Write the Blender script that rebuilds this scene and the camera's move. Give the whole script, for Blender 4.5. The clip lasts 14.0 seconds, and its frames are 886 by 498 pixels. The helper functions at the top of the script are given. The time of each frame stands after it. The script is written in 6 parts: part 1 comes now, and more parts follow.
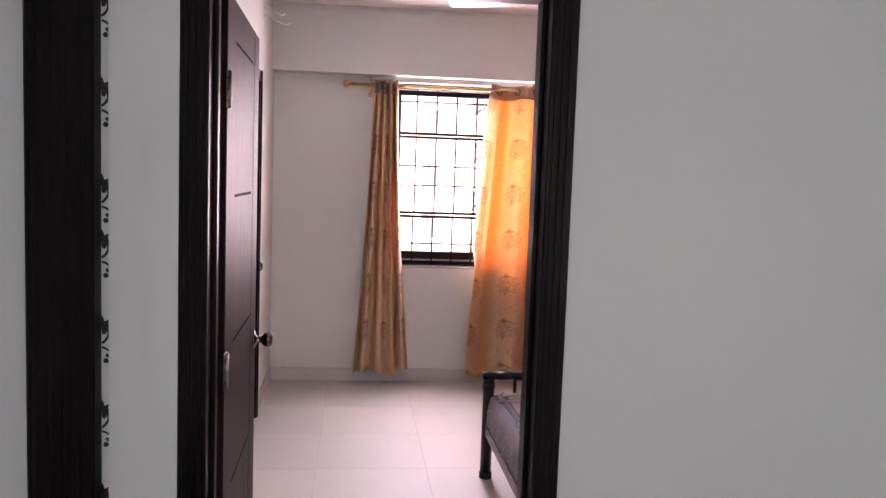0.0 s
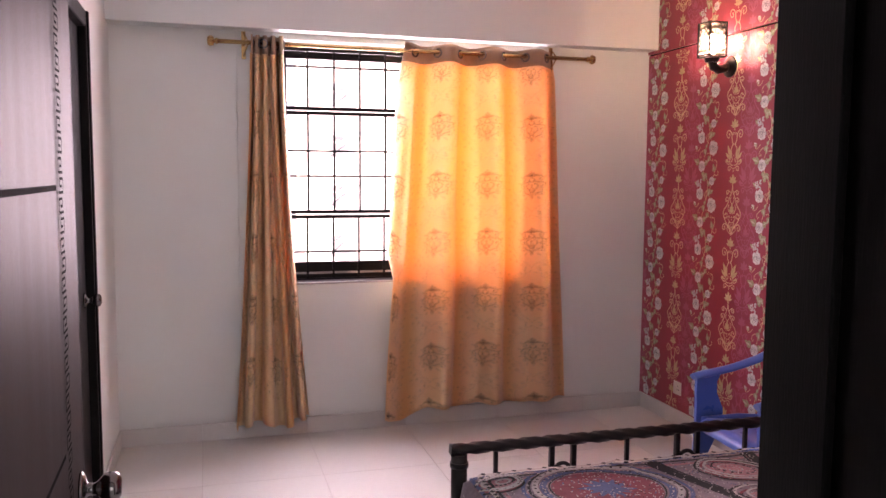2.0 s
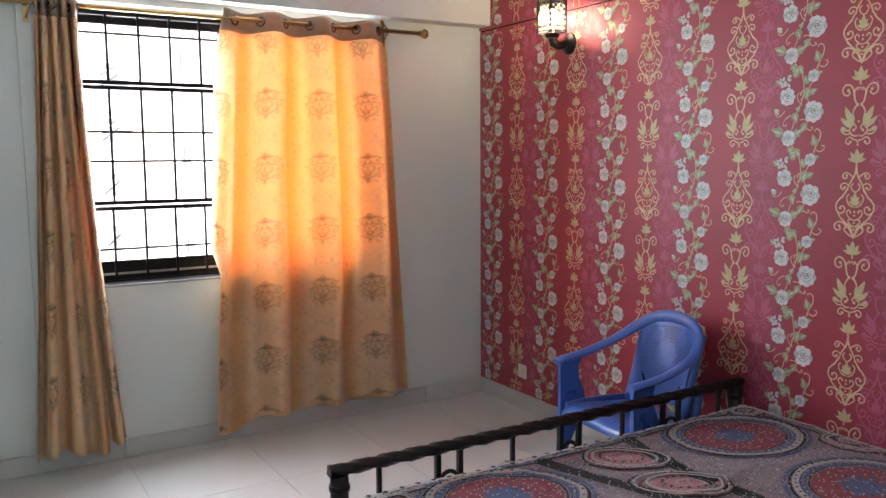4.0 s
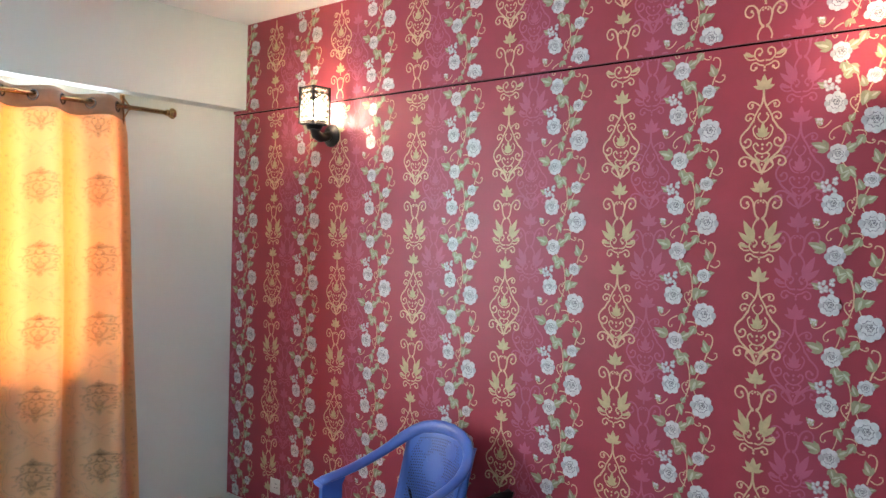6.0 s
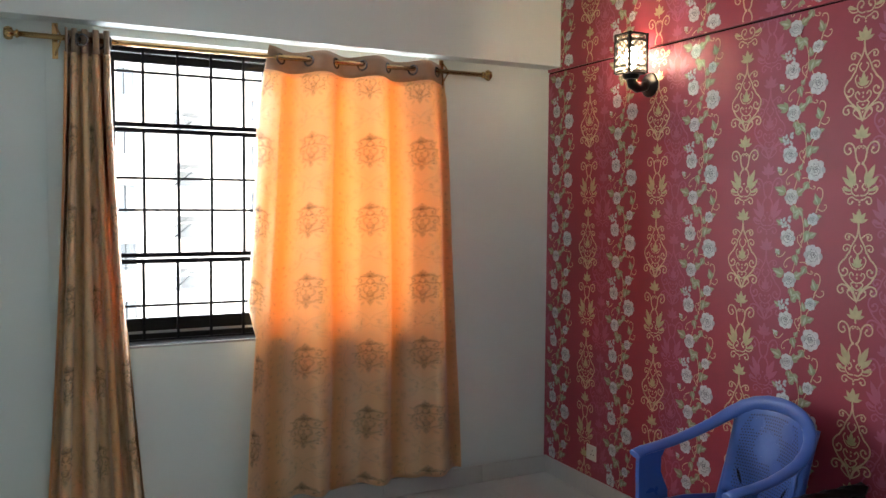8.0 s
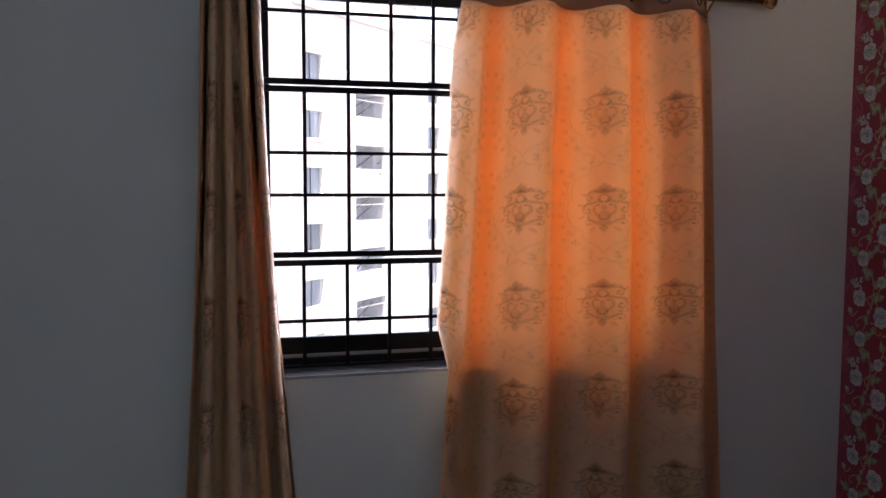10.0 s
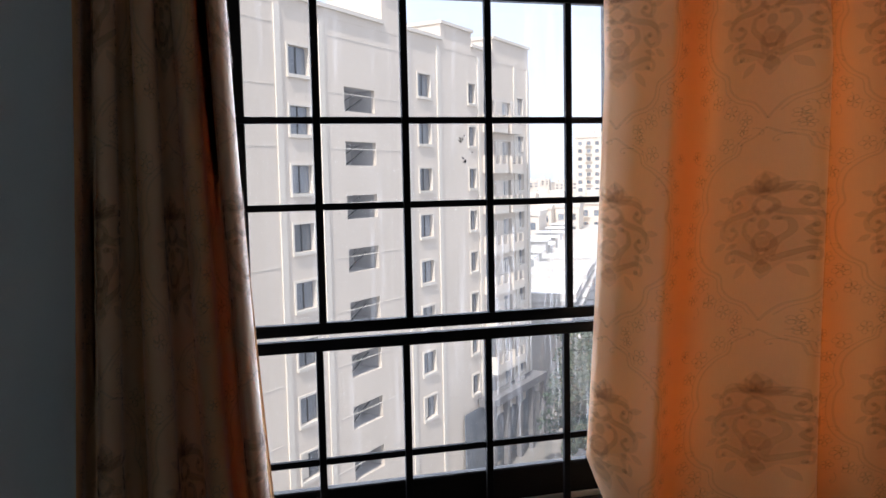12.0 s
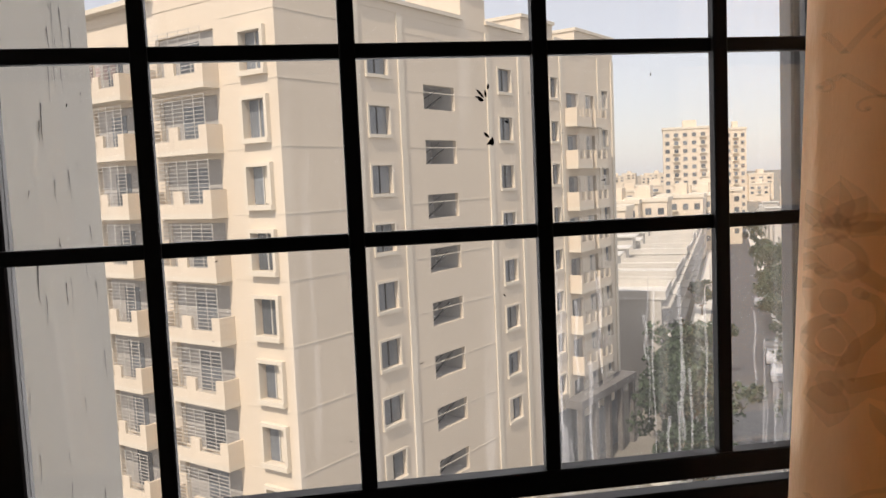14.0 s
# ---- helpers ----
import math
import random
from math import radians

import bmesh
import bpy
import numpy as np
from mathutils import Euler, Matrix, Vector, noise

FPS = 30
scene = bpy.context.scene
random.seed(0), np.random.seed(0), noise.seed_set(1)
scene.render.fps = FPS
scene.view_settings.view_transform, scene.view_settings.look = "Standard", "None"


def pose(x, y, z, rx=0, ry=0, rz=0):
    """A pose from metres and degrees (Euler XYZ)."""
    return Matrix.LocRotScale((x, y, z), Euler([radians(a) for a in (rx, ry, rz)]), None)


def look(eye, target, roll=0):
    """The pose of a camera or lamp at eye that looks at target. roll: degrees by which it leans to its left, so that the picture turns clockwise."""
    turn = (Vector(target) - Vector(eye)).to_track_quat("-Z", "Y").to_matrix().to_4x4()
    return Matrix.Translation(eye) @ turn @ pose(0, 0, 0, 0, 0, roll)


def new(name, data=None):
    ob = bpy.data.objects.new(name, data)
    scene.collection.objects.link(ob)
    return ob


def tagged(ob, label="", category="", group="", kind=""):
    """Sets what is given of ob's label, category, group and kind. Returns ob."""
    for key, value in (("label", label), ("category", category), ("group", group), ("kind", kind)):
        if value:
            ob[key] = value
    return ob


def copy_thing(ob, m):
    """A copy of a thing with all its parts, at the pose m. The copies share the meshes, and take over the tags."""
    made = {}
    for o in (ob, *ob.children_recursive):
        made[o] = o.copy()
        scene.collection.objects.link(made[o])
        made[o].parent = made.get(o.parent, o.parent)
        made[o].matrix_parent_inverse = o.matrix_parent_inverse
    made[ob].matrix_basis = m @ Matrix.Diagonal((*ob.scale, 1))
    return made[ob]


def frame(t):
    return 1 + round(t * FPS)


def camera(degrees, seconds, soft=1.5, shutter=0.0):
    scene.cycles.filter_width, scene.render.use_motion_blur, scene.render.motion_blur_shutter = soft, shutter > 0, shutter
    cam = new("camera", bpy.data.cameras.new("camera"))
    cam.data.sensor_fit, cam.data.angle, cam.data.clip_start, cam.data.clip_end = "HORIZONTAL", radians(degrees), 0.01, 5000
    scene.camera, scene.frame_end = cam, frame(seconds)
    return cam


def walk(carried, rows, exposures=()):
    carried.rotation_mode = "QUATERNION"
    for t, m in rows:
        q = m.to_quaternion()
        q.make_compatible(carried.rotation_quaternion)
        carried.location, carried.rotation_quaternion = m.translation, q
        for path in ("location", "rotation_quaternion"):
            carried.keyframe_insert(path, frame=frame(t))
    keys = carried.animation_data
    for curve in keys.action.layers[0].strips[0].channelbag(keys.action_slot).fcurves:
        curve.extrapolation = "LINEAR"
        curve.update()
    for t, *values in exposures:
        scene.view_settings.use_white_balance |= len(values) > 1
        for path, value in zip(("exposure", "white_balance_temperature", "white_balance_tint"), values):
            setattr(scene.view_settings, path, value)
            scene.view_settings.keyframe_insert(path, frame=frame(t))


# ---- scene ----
cam = camera(57.2, 14.0)
PATH = [
    (0, (0.145, 0.032, 1.611), (0.360, 2.013, 1.437), 2.00),
    (0.5, (0.070, 0.414, 1.597), (0.259, 2.399, 1.447), 2.60),
    (1, (0.060, 0.812, 1.587), (0.302, 2.789, 1.403), 1.50),
    (1.5, (0.047, 1.200, 1.577), (0.397, 3.159, 1.386), 1.20),
    (2, (0.008, 1.508, 1.563), (0.564, 3.420, 1.380), 0.40),
    (2.2, (-0.013, 1.669, 1.511), (0.615, 3.560, 1.338), -0.40),
    (4.3, (-0.130, 1.978, 1.572), (0.973, 3.632, 1.351), -0.00),
    (4.5, (-0.098, 2.014, 1.583), (1.062, 3.629, 1.370), 0.20),
    (5, (0.003, 2.185, 1.590), (1.289, 3.705, 1.400), 1.00),
    (5.5, (0.057, 2.254, 1.630), (1.441, 3.692, 1.508), 1.70),
    (6, (-0.005, 2.234, 1.647), (1.504, 3.546, 1.621), 1.40),
    (6.5, (-0.062, 2.212, 1.658), (1.533, 3.418, 1.686), 0.80),
    (7, (-0.071, 2.199, 1.640), (1.502, 3.429, 1.738), -0.00),
    (7.5, (0.028, 2.239, 1.596), (1.360, 3.731, 1.621), -0.50),
    (8, (0.136, 2.360, 1.580), (1.031, 4.146, 1.472), 0.40),
    (8.5, (0.246, 2.579, 1.537), (0.857, 4.476, 1.371), 0.50),
    (8.7, (0.283, 2.672, 1.540), (0.846, 4.586, 1.405), 0.40),
    (11, (0.368, 4.308, 1.602), (0.837, 6.245, 1.430), -0.40),
    (11.5, (0.385, 4.705, 1.594), (0.852, 6.642, 1.437), -1.75),
    (12, (0.438, 5.043, 1.589), (0.957, 6.968, 1.421), -1.18),
    (12.5, (0.548, 5.336, 1.615), (1.060, 7.262, 1.455), -0.71),
    (13, (0.560, 5.540, 1.612), (1.072, 7.469, 1.477), -0.47),
    (13.5, (0.637, 5.688, 1.595), (1.143, 7.618, 1.448), -1.87),
    (14, (0.725, 5.823, 1.592), (1.041, 7.790, 1.425), -2.52),
]
EXPOSURES = [(0.0, 3.25, 7350, 54), (2.0, 3.4, 7300, 52), (4.3, 3.35, 6150, 16), (5.5, 3.45, 6050, 16), (6.0, 3.75, 5850, 10), (6.5, 3.85, 5750, 6), (7.0, 3.85, 5800, 4), (7.5, 3.35, 6000, 8), (8.0, 2.9, 6150, 10), (8.7, 2.35, 6200, 8), (10.8, 1.0, 5700, 36), (11.5, 0.65, 5800, 28), (12.5, 0.08, 6050, 16), (14.0, -0.2, 7150, 20)]
walk(cam, [(t, look(eye, target, roll)) for t, eye, target, roll in PATH], EXPOSURES)

# ---- light ----
SUN_AZ, SUN_EL = 213.0, 50.0  # compass degrees from +y, clockwise
world = bpy.data.worlds.new("world")
scene.world = world
world.use_nodes = True
wn = world.node_tree.nodes
sky = wn.new("ShaderNodeTexSky")
sky.sky_type, sky.sun_disc = "NISHITA", False
sky.sun_elevation, sky.sun_rotation = radians(SUN_EL), radians(SUN_AZ)
sky.air_density, sky.dust_density = 1.0, 1.0
wn["Background"].inputs[1].default_value = 0.15
haze = wn.new("ShaderNodeMix")  # hazy city air: the blue is veiled
haze.data_type, haze.inputs[0].default_value = "RGBA", 0.62
haze.inputs[7].default_value = (7.0, 7.2, 7.6, 1)
world.node_tree.links.new(sky.outputs[0], haze.inputs[6])
world.node_tree.links.new(haze.outputs[2], wn["Background"].inputs[0])
sun = new("sun", bpy.data.lights.new("sun", "SUN"))
sun.data.energy, sun.data.angle, sun.data.color = 4.6, radians(0.6), (1.0, 0.93, 0.82)
sun.rotation_euler = (radians(90 - SUN_EL), 0, radians(180 - SUN_AZ))


def area(name, x, y, z, rx, rz, w, h, power, color):
    ob = new(name, bpy.data.lights.new(name, "AREA"))
    ob.data.shape, ob.data.size, ob.data.size_y, ob.data.energy, ob.data.color = "RECTANGLE", w, h, power, color
    ob.matrix_basis = pose(x, y, z, rx, 0, rz)
    return ob


# daylight through the bedroom window; hall fill from an added opening behind the camera
area("window_daylight", 1.22, 6.64, 1.62, -90, 0, 1.5, 1.36, 26, (0.90, 0.95, 1.0))
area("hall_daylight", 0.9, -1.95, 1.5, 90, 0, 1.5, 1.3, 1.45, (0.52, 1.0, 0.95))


# ---- materials ----
def shader(name, color, rough=0.6, metal=0.0, vary=0.12, scale=6.0, fine=120.0, bump=0.15, spec=0.5, coat=0.0, tint=None, stretch=(1, 1, 1), per_object=0.0, translucent=None, sheen=0.0, see_through=0.0):
    """A surface with soft blotches, fine grain and relief at real size."""
    m = bpy.data.materials.new(name)
    m.use_nodes = True
    t, n = m.node_tree, m.node_tree.nodes
    b = n["Principled BSDF"]
    b.inputs["Roughness"].default_value, b.inputs["Metallic"].default_value = rough, metal
    b.inputs["Specular IOR Level"].default_value, b.inputs["Coat Weight"].default_value = spec, coat
    b.inputs["Sheen Weight"].default_value = sheen
    co = n.new("ShaderNodeTexCoord")
    mp = n.new("ShaderNodeMapping")
    mp.inputs["Scale"].default_value = stretch
    t.links.new(co.outputs["Object"], mp.inputs[0])
    big, small = n.new("ShaderNodeTexNoise"), n.new("ShaderNodeTexNoise")
    for node, sc, det in ((big, scale, 5), (small, fine, 3)):
        node.inputs["Scale"].default_value, node.inputs["Detail"].default_value = sc, det
        t.links.new(mp.outputs[0], node.inputs["Vector"])
    ramp = n.new("ShaderNodeValToRGB")
    lo = tint or tuple(c * (1 - vary) for c in color)
    hi = tuple(min(1, c * (1 + vary * 0.7)) for c in color)
    ramp.color_ramp.elements[0].position, ramp.color_ramp.elements[1].position = 0.3, 0.7
    ramp.color_ramp.elements[0].color, ramp.color_ramp.elements[1].color = (*lo, 1), (*hi, 1)
    mix = n.new("ShaderNodeMath")
    mix.operation = "MULTIPLY_ADD"
    mix.inputs[1].default_value = 0.35
    t.links.new(small.outputs[0], mix.inputs[0])
    sub = n.new("ShaderNodeMath")
    sub.operation, sub.inputs[1].default_value = "MULTIPLY", 0.65
    t.links.new(big.outputs[0], sub.inputs[0])
    t.links.new(sub.outputs[0], mix.inputs[2])
    t.links.new(mix.outputs[0], ramp.inputs[0])
    out = ramp.outputs[0]
    if per_object:
        info, hsv, rng = n.new("ShaderNodeObjectInfo"), n.new("ShaderNodeHueSaturation"), n.new("ShaderNodeMapRange")
        rng.inputs[3].default_value, rng.inputs[4].default_value = 1 - per_object, 1 + per_object
        t.links.new(info.outputs["Random"], rng.inputs[0])
        t.links.new(rng.outputs[0], hsv.inputs["Value"])
        t.links.new(out, hsv.inputs["Color"])
        out = hsv.outputs[0]
    t.links.new(out, b.inputs["Base Color"])
    if bump:
        bp = n.new("ShaderNodeBump")
        bp.inputs["Strength"].default_value, bp.inputs["Distance"].default_value = bump, 0.002
        t.links.new(mix.outputs[0], bp.inputs["Height"])
        t.links.new(bp.outputs[0], b.inputs["Normal"])
    rr = n.new("ShaderNodeMapRange")
    rr.inputs[3].default_value, rr.inputs[4].default_value = max(0.02, rough - 0.08), min(1, rough + 0.08)
    t.links.new(big.outputs[0], rr.inputs[0])
    t.links.new(rr.outputs[0], b.inputs["Roughness"])
    if translucent:
        tr, ms = n.new("ShaderNodeBsdfTranslucent"), n.new("ShaderNodeMixShader")
        tr.inputs[0].default_value = (*translucent[:3], 1)
        ms.inputs[0].default_value = translucent[3]
        t.links.new(b.outputs[0], ms.inputs[1])
        t.links.new(tr.outputs[0], ms.inputs[2])
        t.links.new(ms.outputs[0], n["Material Output"].inputs[0])
    if see_through:
        tr, ms = n.new("ShaderNodeBsdfTransparent"), n.new("ShaderNodeMixShader")
        ms.inputs[0].default_value = see_through
        t.links.new(n["Material Output"].inputs[0].links[0].from_socket, ms.inputs[1])
        t.links.new(tr.outputs[0], ms.inputs[2])
        t.links.new(ms.outputs[0], n["Material Output"].inputs[0])
    return m


def glass(name, tint=(0.95, 0.97, 0.97), dirt=0.0):
    """Clear thin pane: see-through with a Fresnel gloss, and dried streaks where dirty."""
    m = bpy.data.materials.new(name)
    m.use_nodes = True
    t, n = m.node_tree, m.node_tree.nodes
    n.remove(n["Principled BSDF"])
    tr, gl, fr, mx = n.new("ShaderNodeBsdfTransparent"), n.new("ShaderNodeBsdfGlossy"), n.new("ShaderNodeFresnel"), n.new("ShaderNodeMixShader")
    tr.inputs[0].default_value = (*tint, 1)
    gl.inputs["Roughness"].default_value = 0.03
    fr.inputs[0].default_value = 1.45
    t.links.new(fr.outputs[0], mx.inputs[0])
    t.links.new(tr.outputs[0], mx.inputs[1])
    t.links.new(gl.outputs[0], mx.inputs[2])
    last = mx.outputs[0]
    if dirt:
        co, mp, nz, rp = n.new("ShaderNodeTexCoord"), n.new("ShaderNodeMapping"), n.new("ShaderNodeTexNoise"), n.new("ShaderNodeValToRGB")
        mp.inputs["Scale"].default_value = (60, 1, 3.5)
        nz.inputs["Scale"].default_value, nz.inputs["Detail"].default_value = 1.0, 6
        rp.color_ramp.elements[0].position, rp.color_ramp.elements[1].position = 0.56, 0.78
        rp.color_ramp.elements[0].color, rp.color_ramp.elements[1].color = (0.012, 0.012, 0.012, 1), (dirt, dirt, dirt, 1)
        df, m2 = n.new("ShaderNodeBsdfTranslucent"), n.new("ShaderNodeMixShader")
        df.inputs[0].default_value = (0.7, 0.69, 0.66, 1)
        t.links.new(co.outputs["Object"], mp.inputs[0])
        t.links.new(mp.outputs[0], nz.inputs["Vector"])
        t.links.new(nz.outputs[0], rp.inputs[0])
        t.links.new(rp.outputs[0], m2.inputs[0])
        t.links.new(last, m2.inputs[1])
        t.links.new(df.outputs[0], m2.inputs[2])
        last = m2.outputs[0]
    t.links.new(last, n["Material Output"].inputs[0])
    return m


def glow(name, color, strength, clear=0.0):
    m = bpy.data.materials.new(name)
    m.use_nodes = True
    b = m.node_tree.nodes["Principled BSDF"]
    b.inputs["Base Color"].default_value = (0.8, 0.7, 0.5, 1)
    b.inputs["Emission Color"].default_value, b.inputs["Emission Strength"].default_value = (*color, 1), strength
    if clear:
        t, n = m.node_tree, m.node_tree.nodes
        tr, ms = n.new("ShaderNodeBsdfTransparent"), n.new("ShaderNodeMixShader")
        ms.inputs[0].default_value = clear
        t.links.new(b.outputs[0], ms.inputs[1])
        t.links.new(tr.outputs[0], ms.inputs[2])
        t.links.new(ms.outputs[0], n["Material Output"].inputs[0])
    return m


WALL = shader("wall_paint", (0.635, 0.685, 0.665), 0.62, vary=0.035, scale=1.6, fine=260, bump=0.10)
HALLWALL = shader("hall_paint", (0.60, 0.685, 0.68), 0.55, vary=0.03, scale=1.4, fine=260, bump=0.08)
CEILING = shader("ceiling_paint", (0.80, 0.79, 0.77), 0.8, vary=0.03, scale=1.2, fine=200, bump=0.08)
PAPER = shader("red_wallpaper", (0.335, 0.030, 0.056), 0.5, vary=0.16, scale=9, fine=420, bump=0.12, sheen=0.1)
pt, pn = PAPER.node_tree, PAPER.node_tree.nodes  # broad soft mauve stripes along the roll, one to each repeat of 0.5437 m
pb = pn["Principled BSDF"]
pco, psep, pwave, pmix = pn.new("ShaderNodeTexCoord"), pn.new("ShaderNodeSeparateXYZ"), pn.new("ShaderNodeMath"), pn.new("ShaderNodeMix")
pph, prng = pn.new("ShaderNodeMath"), pn.new("ShaderNodeMapRange")
pph.operation, pph.inputs[1].default_value, pph.inputs[2].default_value = "MULTIPLY_ADD", math.tau / 0.5437, -5.80 * math.tau / 0.5437
pwave.operation, pmix.data_type = "COSINE", "RGBA"
prng.inputs[1].default_value, prng.inputs[2].default_value, prng.inputs[4].default_value = 0.0, 0.9, 0.55
pt.links.new(pco.outputs["Object"], psep.inputs[0]), pt.links.new(psep.outputs[1], pph.inputs[0]), pt.links.new(pph.outputs[0], pwave.inputs[0])
pt.links.new(pwave.outputs[0], prng.inputs[0]), pt.links.new(prng.outputs[0], pmix.inputs[0])
pt.links.new(pb.inputs["Base Color"].links[0].from_socket, pmix.inputs[6])
pmix.inputs[7].default_value = (0.33, 0.050, 0.098, 1)
pt.links.new(pmix.outputs[2], pb.inputs["Base Color"])
MAUVE = shader("mauve_print", (0.44, 0.100, 0.175), 0.5, vary=0.15, scale=14, fine=300, bump=0.05)
GOLD_PRINT = shader("gold_print", (0.68, 0.48, 0.30), 0.42, vary=0.25, scale=30, fine=300, bump=0.1, sheen=0.1)
OLIVE_PRINT = shader("olive_print", (0.55, 0.46, 0.25), 0.5, vary=0.25, scale=40, fine=300, bump=0.05)
PETAL = shader("petal_print", (0.66, 0.67, 0.68), 0.55, vary=0.22, scale=60, fine=400, bump=0.05)
PETAL_MID = shader("petal_mid_print", (0.47, 0.48, 0.50), 0.55, vary=0.22, scale=60, fine=400, bump=0.05)
LEAF_LIGHT = shader("leaf_light_print", (0.52, 0.55, 0.40), 0.55, vary=0.25, scale=50, fine=400, bump=0.05)
PETAL_SHADE = shader("petal_shade_print", (0.21, 0.21, 0.24), 0.55, vary=0.25, scale=60, fine=400, bump=0.05)
LEAF_PRINT = shader("leaf_print", (0.33, 0.34, 0.20), 0.55, vary=0.3, scale=50, fine=400, bump=0.05)
TILE = shader("marble_tile", (0.52, 0.535, 0.52), 0.58, vary=0.08, scale=2.2, fine=40, bump=0.02, per_object=0.03, tint=(0.50, 0.515, 0.50))
GROUT = shader("grout", (0.42, 0.41, 0.40), 0.8, vary=0.1)
DARKWOOD = shader("dark_wood", (0.007, 0.005, 0.0045), 0.42, vary=0.45, scale=3, fine=70, bump=0.35, stretch=(6, 6, 0.5), spec=0.12)
LEAFWOOD = shader("door_wood", (0.020, 0.011, 0.009), 0.52, vary=0.5, scale=3.2, fine=55, bump=0.4, stretch=(7, 7, 0.4), spec=0.06)
# near-black for shade drawn in grooves, gaps and holes, and for glass smudges
SHADE_SMUDGE = shader("groove_shade_and_smudge", (0.004, 0.003, 0.003), 0.9, vary=0.2, spec=0.03)
CHROME = shader("dark_chrome", (0.20, 0.19, 0.19), 0.16, metal=1.0, vary=0.08, bump=0.0)
STEEL = shader("hinge_steel", (0.30, 0.29, 0.28), 0.35, metal=1.0, vary=0.15, bump=0.05)
BRASS = shader("brass", (0.55, 0.36, 0.16), 0.24, metal=1.0, vary=0.12, scale=20, bump=0.03)
IRON = shader("black_iron", (0.007, 0.0065, 0.007), 0.34, vary=0.3, scale=20, bump=0.1, coat=0.03, spec=0.3)
GRILLE = shader("grille_paint", (0.006, 0.0055, 0.007), 0.6, vary=0.35, scale=25, bump=0.2, spec=0.12)
ALU = shader("brown_aluminium", (0.009, 0.0075, 0.007), 0.5, vary=0.3, scale=10, bump=0.05, spec=0.15)
# pale tone holds the edge highlight along with the metal's wear
ALU_EDGE = shader("highlit_worn_aluminium", (0.35, 0.34, 0.33), 0.4, metal=0.6, vary=0.2, bump=0.05)
SATIN_BAND = shader("taupe_satin", (0.30, 0.20, 0.125), 0.5, vary=0.15, scale=30, fine=400, bump=0.2, translucent=(0.6, 0.3, 0.1, 0.12), sheen=0.3)
PLASTIC = shader("blue_plastic", (0.055, 0.125, 0.42), 0.30, vary=0.08, scale=5, fine=200, bump=0.03)
SOCKET = shader("socket_plastic", (0.75, 0.74, 0.70), 0.35, vary=0.04, bump=0.02)
SHEET = shader("bedsheet_ground", (0.19, 0.145, 0.17), 0.8, vary=0.35, scale=60, fine=320, bump=0.3, sheen=0.2)
SHEET_RED = shader("bedsheet_red", (0.25, 0.062, 0.080), 0.8, vary=0.2, scale=50, fine=300, bump=0.2)
SHEET_PINK = shader("bedsheet_pink", (0.42, 0.20, 0.22), 0.8, vary=0.3, scale=70, fine=300, bump=0.2)
SHEET_BLUE = shader("bedsheet_blue", (0.085, 0.12, 0.24), 0.8, vary=0.3, scale=70, fine=300, bump=0.2)
SHEET_BLACK = shader("bedsheet_black", (0.018, 0.02, 0.022), 0.8, vary=0.3, scale=50, fine=300, bump=0.2)
SHEET_WHITE = shader("bedsheet_white", (0.44, 0.42, 0.40), 0.8, vary=0.2, scale=70, fine=300, bump=0.2)
WHITE_METAL = shader("white_enamel", (0.72, 0.72, 0.70), 0.3, vary=0.04, bump=0.02)
WHITE_WIRE = shader("white_cable", (0.7, 0.7, 0.68), 0.45, vary=0.05, bump=0.0)
DECAL = shader("black_sticker", (0.012, 0.012, 0.013), 0.35, vary=0.2)
PANE = glass("window_glass", dirt=0.05)
BULB = glow("warm_bulb", (1.0, 0.74, 0.44), 58.0)
LINER = glow("frosted_liner", (1.0, 0.72, 0.40), 0.10, 0.86)
CREAM = shader("cream_render", (0.68, 0.585, 0.465), 0.85, vary=0.07, scale=0.25, fine=8, bump=0.1)
CREAM_TRIM = shader("cream_trim", (0.68, 0.61, 0.50), 0.85, vary=0.06, scale=0.4, fine=8, bump=0.1)
FINWALL = shader("streaked_render", (0.70, 0.66, 0.58), 0.85, vary=0.06, scale=0.8, fine=30, bump=0.1)
STREAK = shader("black_streak", (0.05, 0.045, 0.04), 0.9, vary=0.3)
FARGLASS = shader("far_window_glass", (0.15, 0.165, 0.18), 0.12, vary=0.3, scale=0.8, fine=5, bump=0.0, per_object=0.45)
# greyer than the render: shade of bays and balconies put into the colour
SHADE = shader("recess_shade", (0.42, 0.40, 0.37), 0.8, vary=0.15)
CONCRETE = shader("grey_concrete", (0.15, 0.14, 0.13), 0.9, vary=0.2, scale=0.6, fine=8, bump=0.1)
RAIL = shader("pale_rail", (0.50, 0.48, 0.44), 0.6, vary=0.1)
ASPHALT = shader("asphalt", (0.085, 0.088, 0.095), 0.9, vary=0.15, scale=0.15, fine=3, bump=0.1)
EARTH = shader("dusty_ground", (0.22, 0.20, 0.165), 0.95, vary=0.2, scale=0.03, fine=0.8, bump=0.1)
VILLA = shader("villa_render", (0.52, 0.49, 0.44), 0.85, vary=0.08, scale=0.3, fine=6, bump=0.1, per_object=0.10)
ROOF = shader("villa_roof", (0.62, 0.60, 0.55), 0.9, vary=0.12, scale=0.3, fine=5, bump=0.1, per_object=0.08)
FOLIAGE = shader("foliage", (0.038, 0.062, 0.028), 0.75, vary=0.45, scale=1.2, fine=12, bump=0.2, per_object=0.25)
BARK = shader("bark", (0.12, 0.09, 0.06), 0.9, vary=0.3)
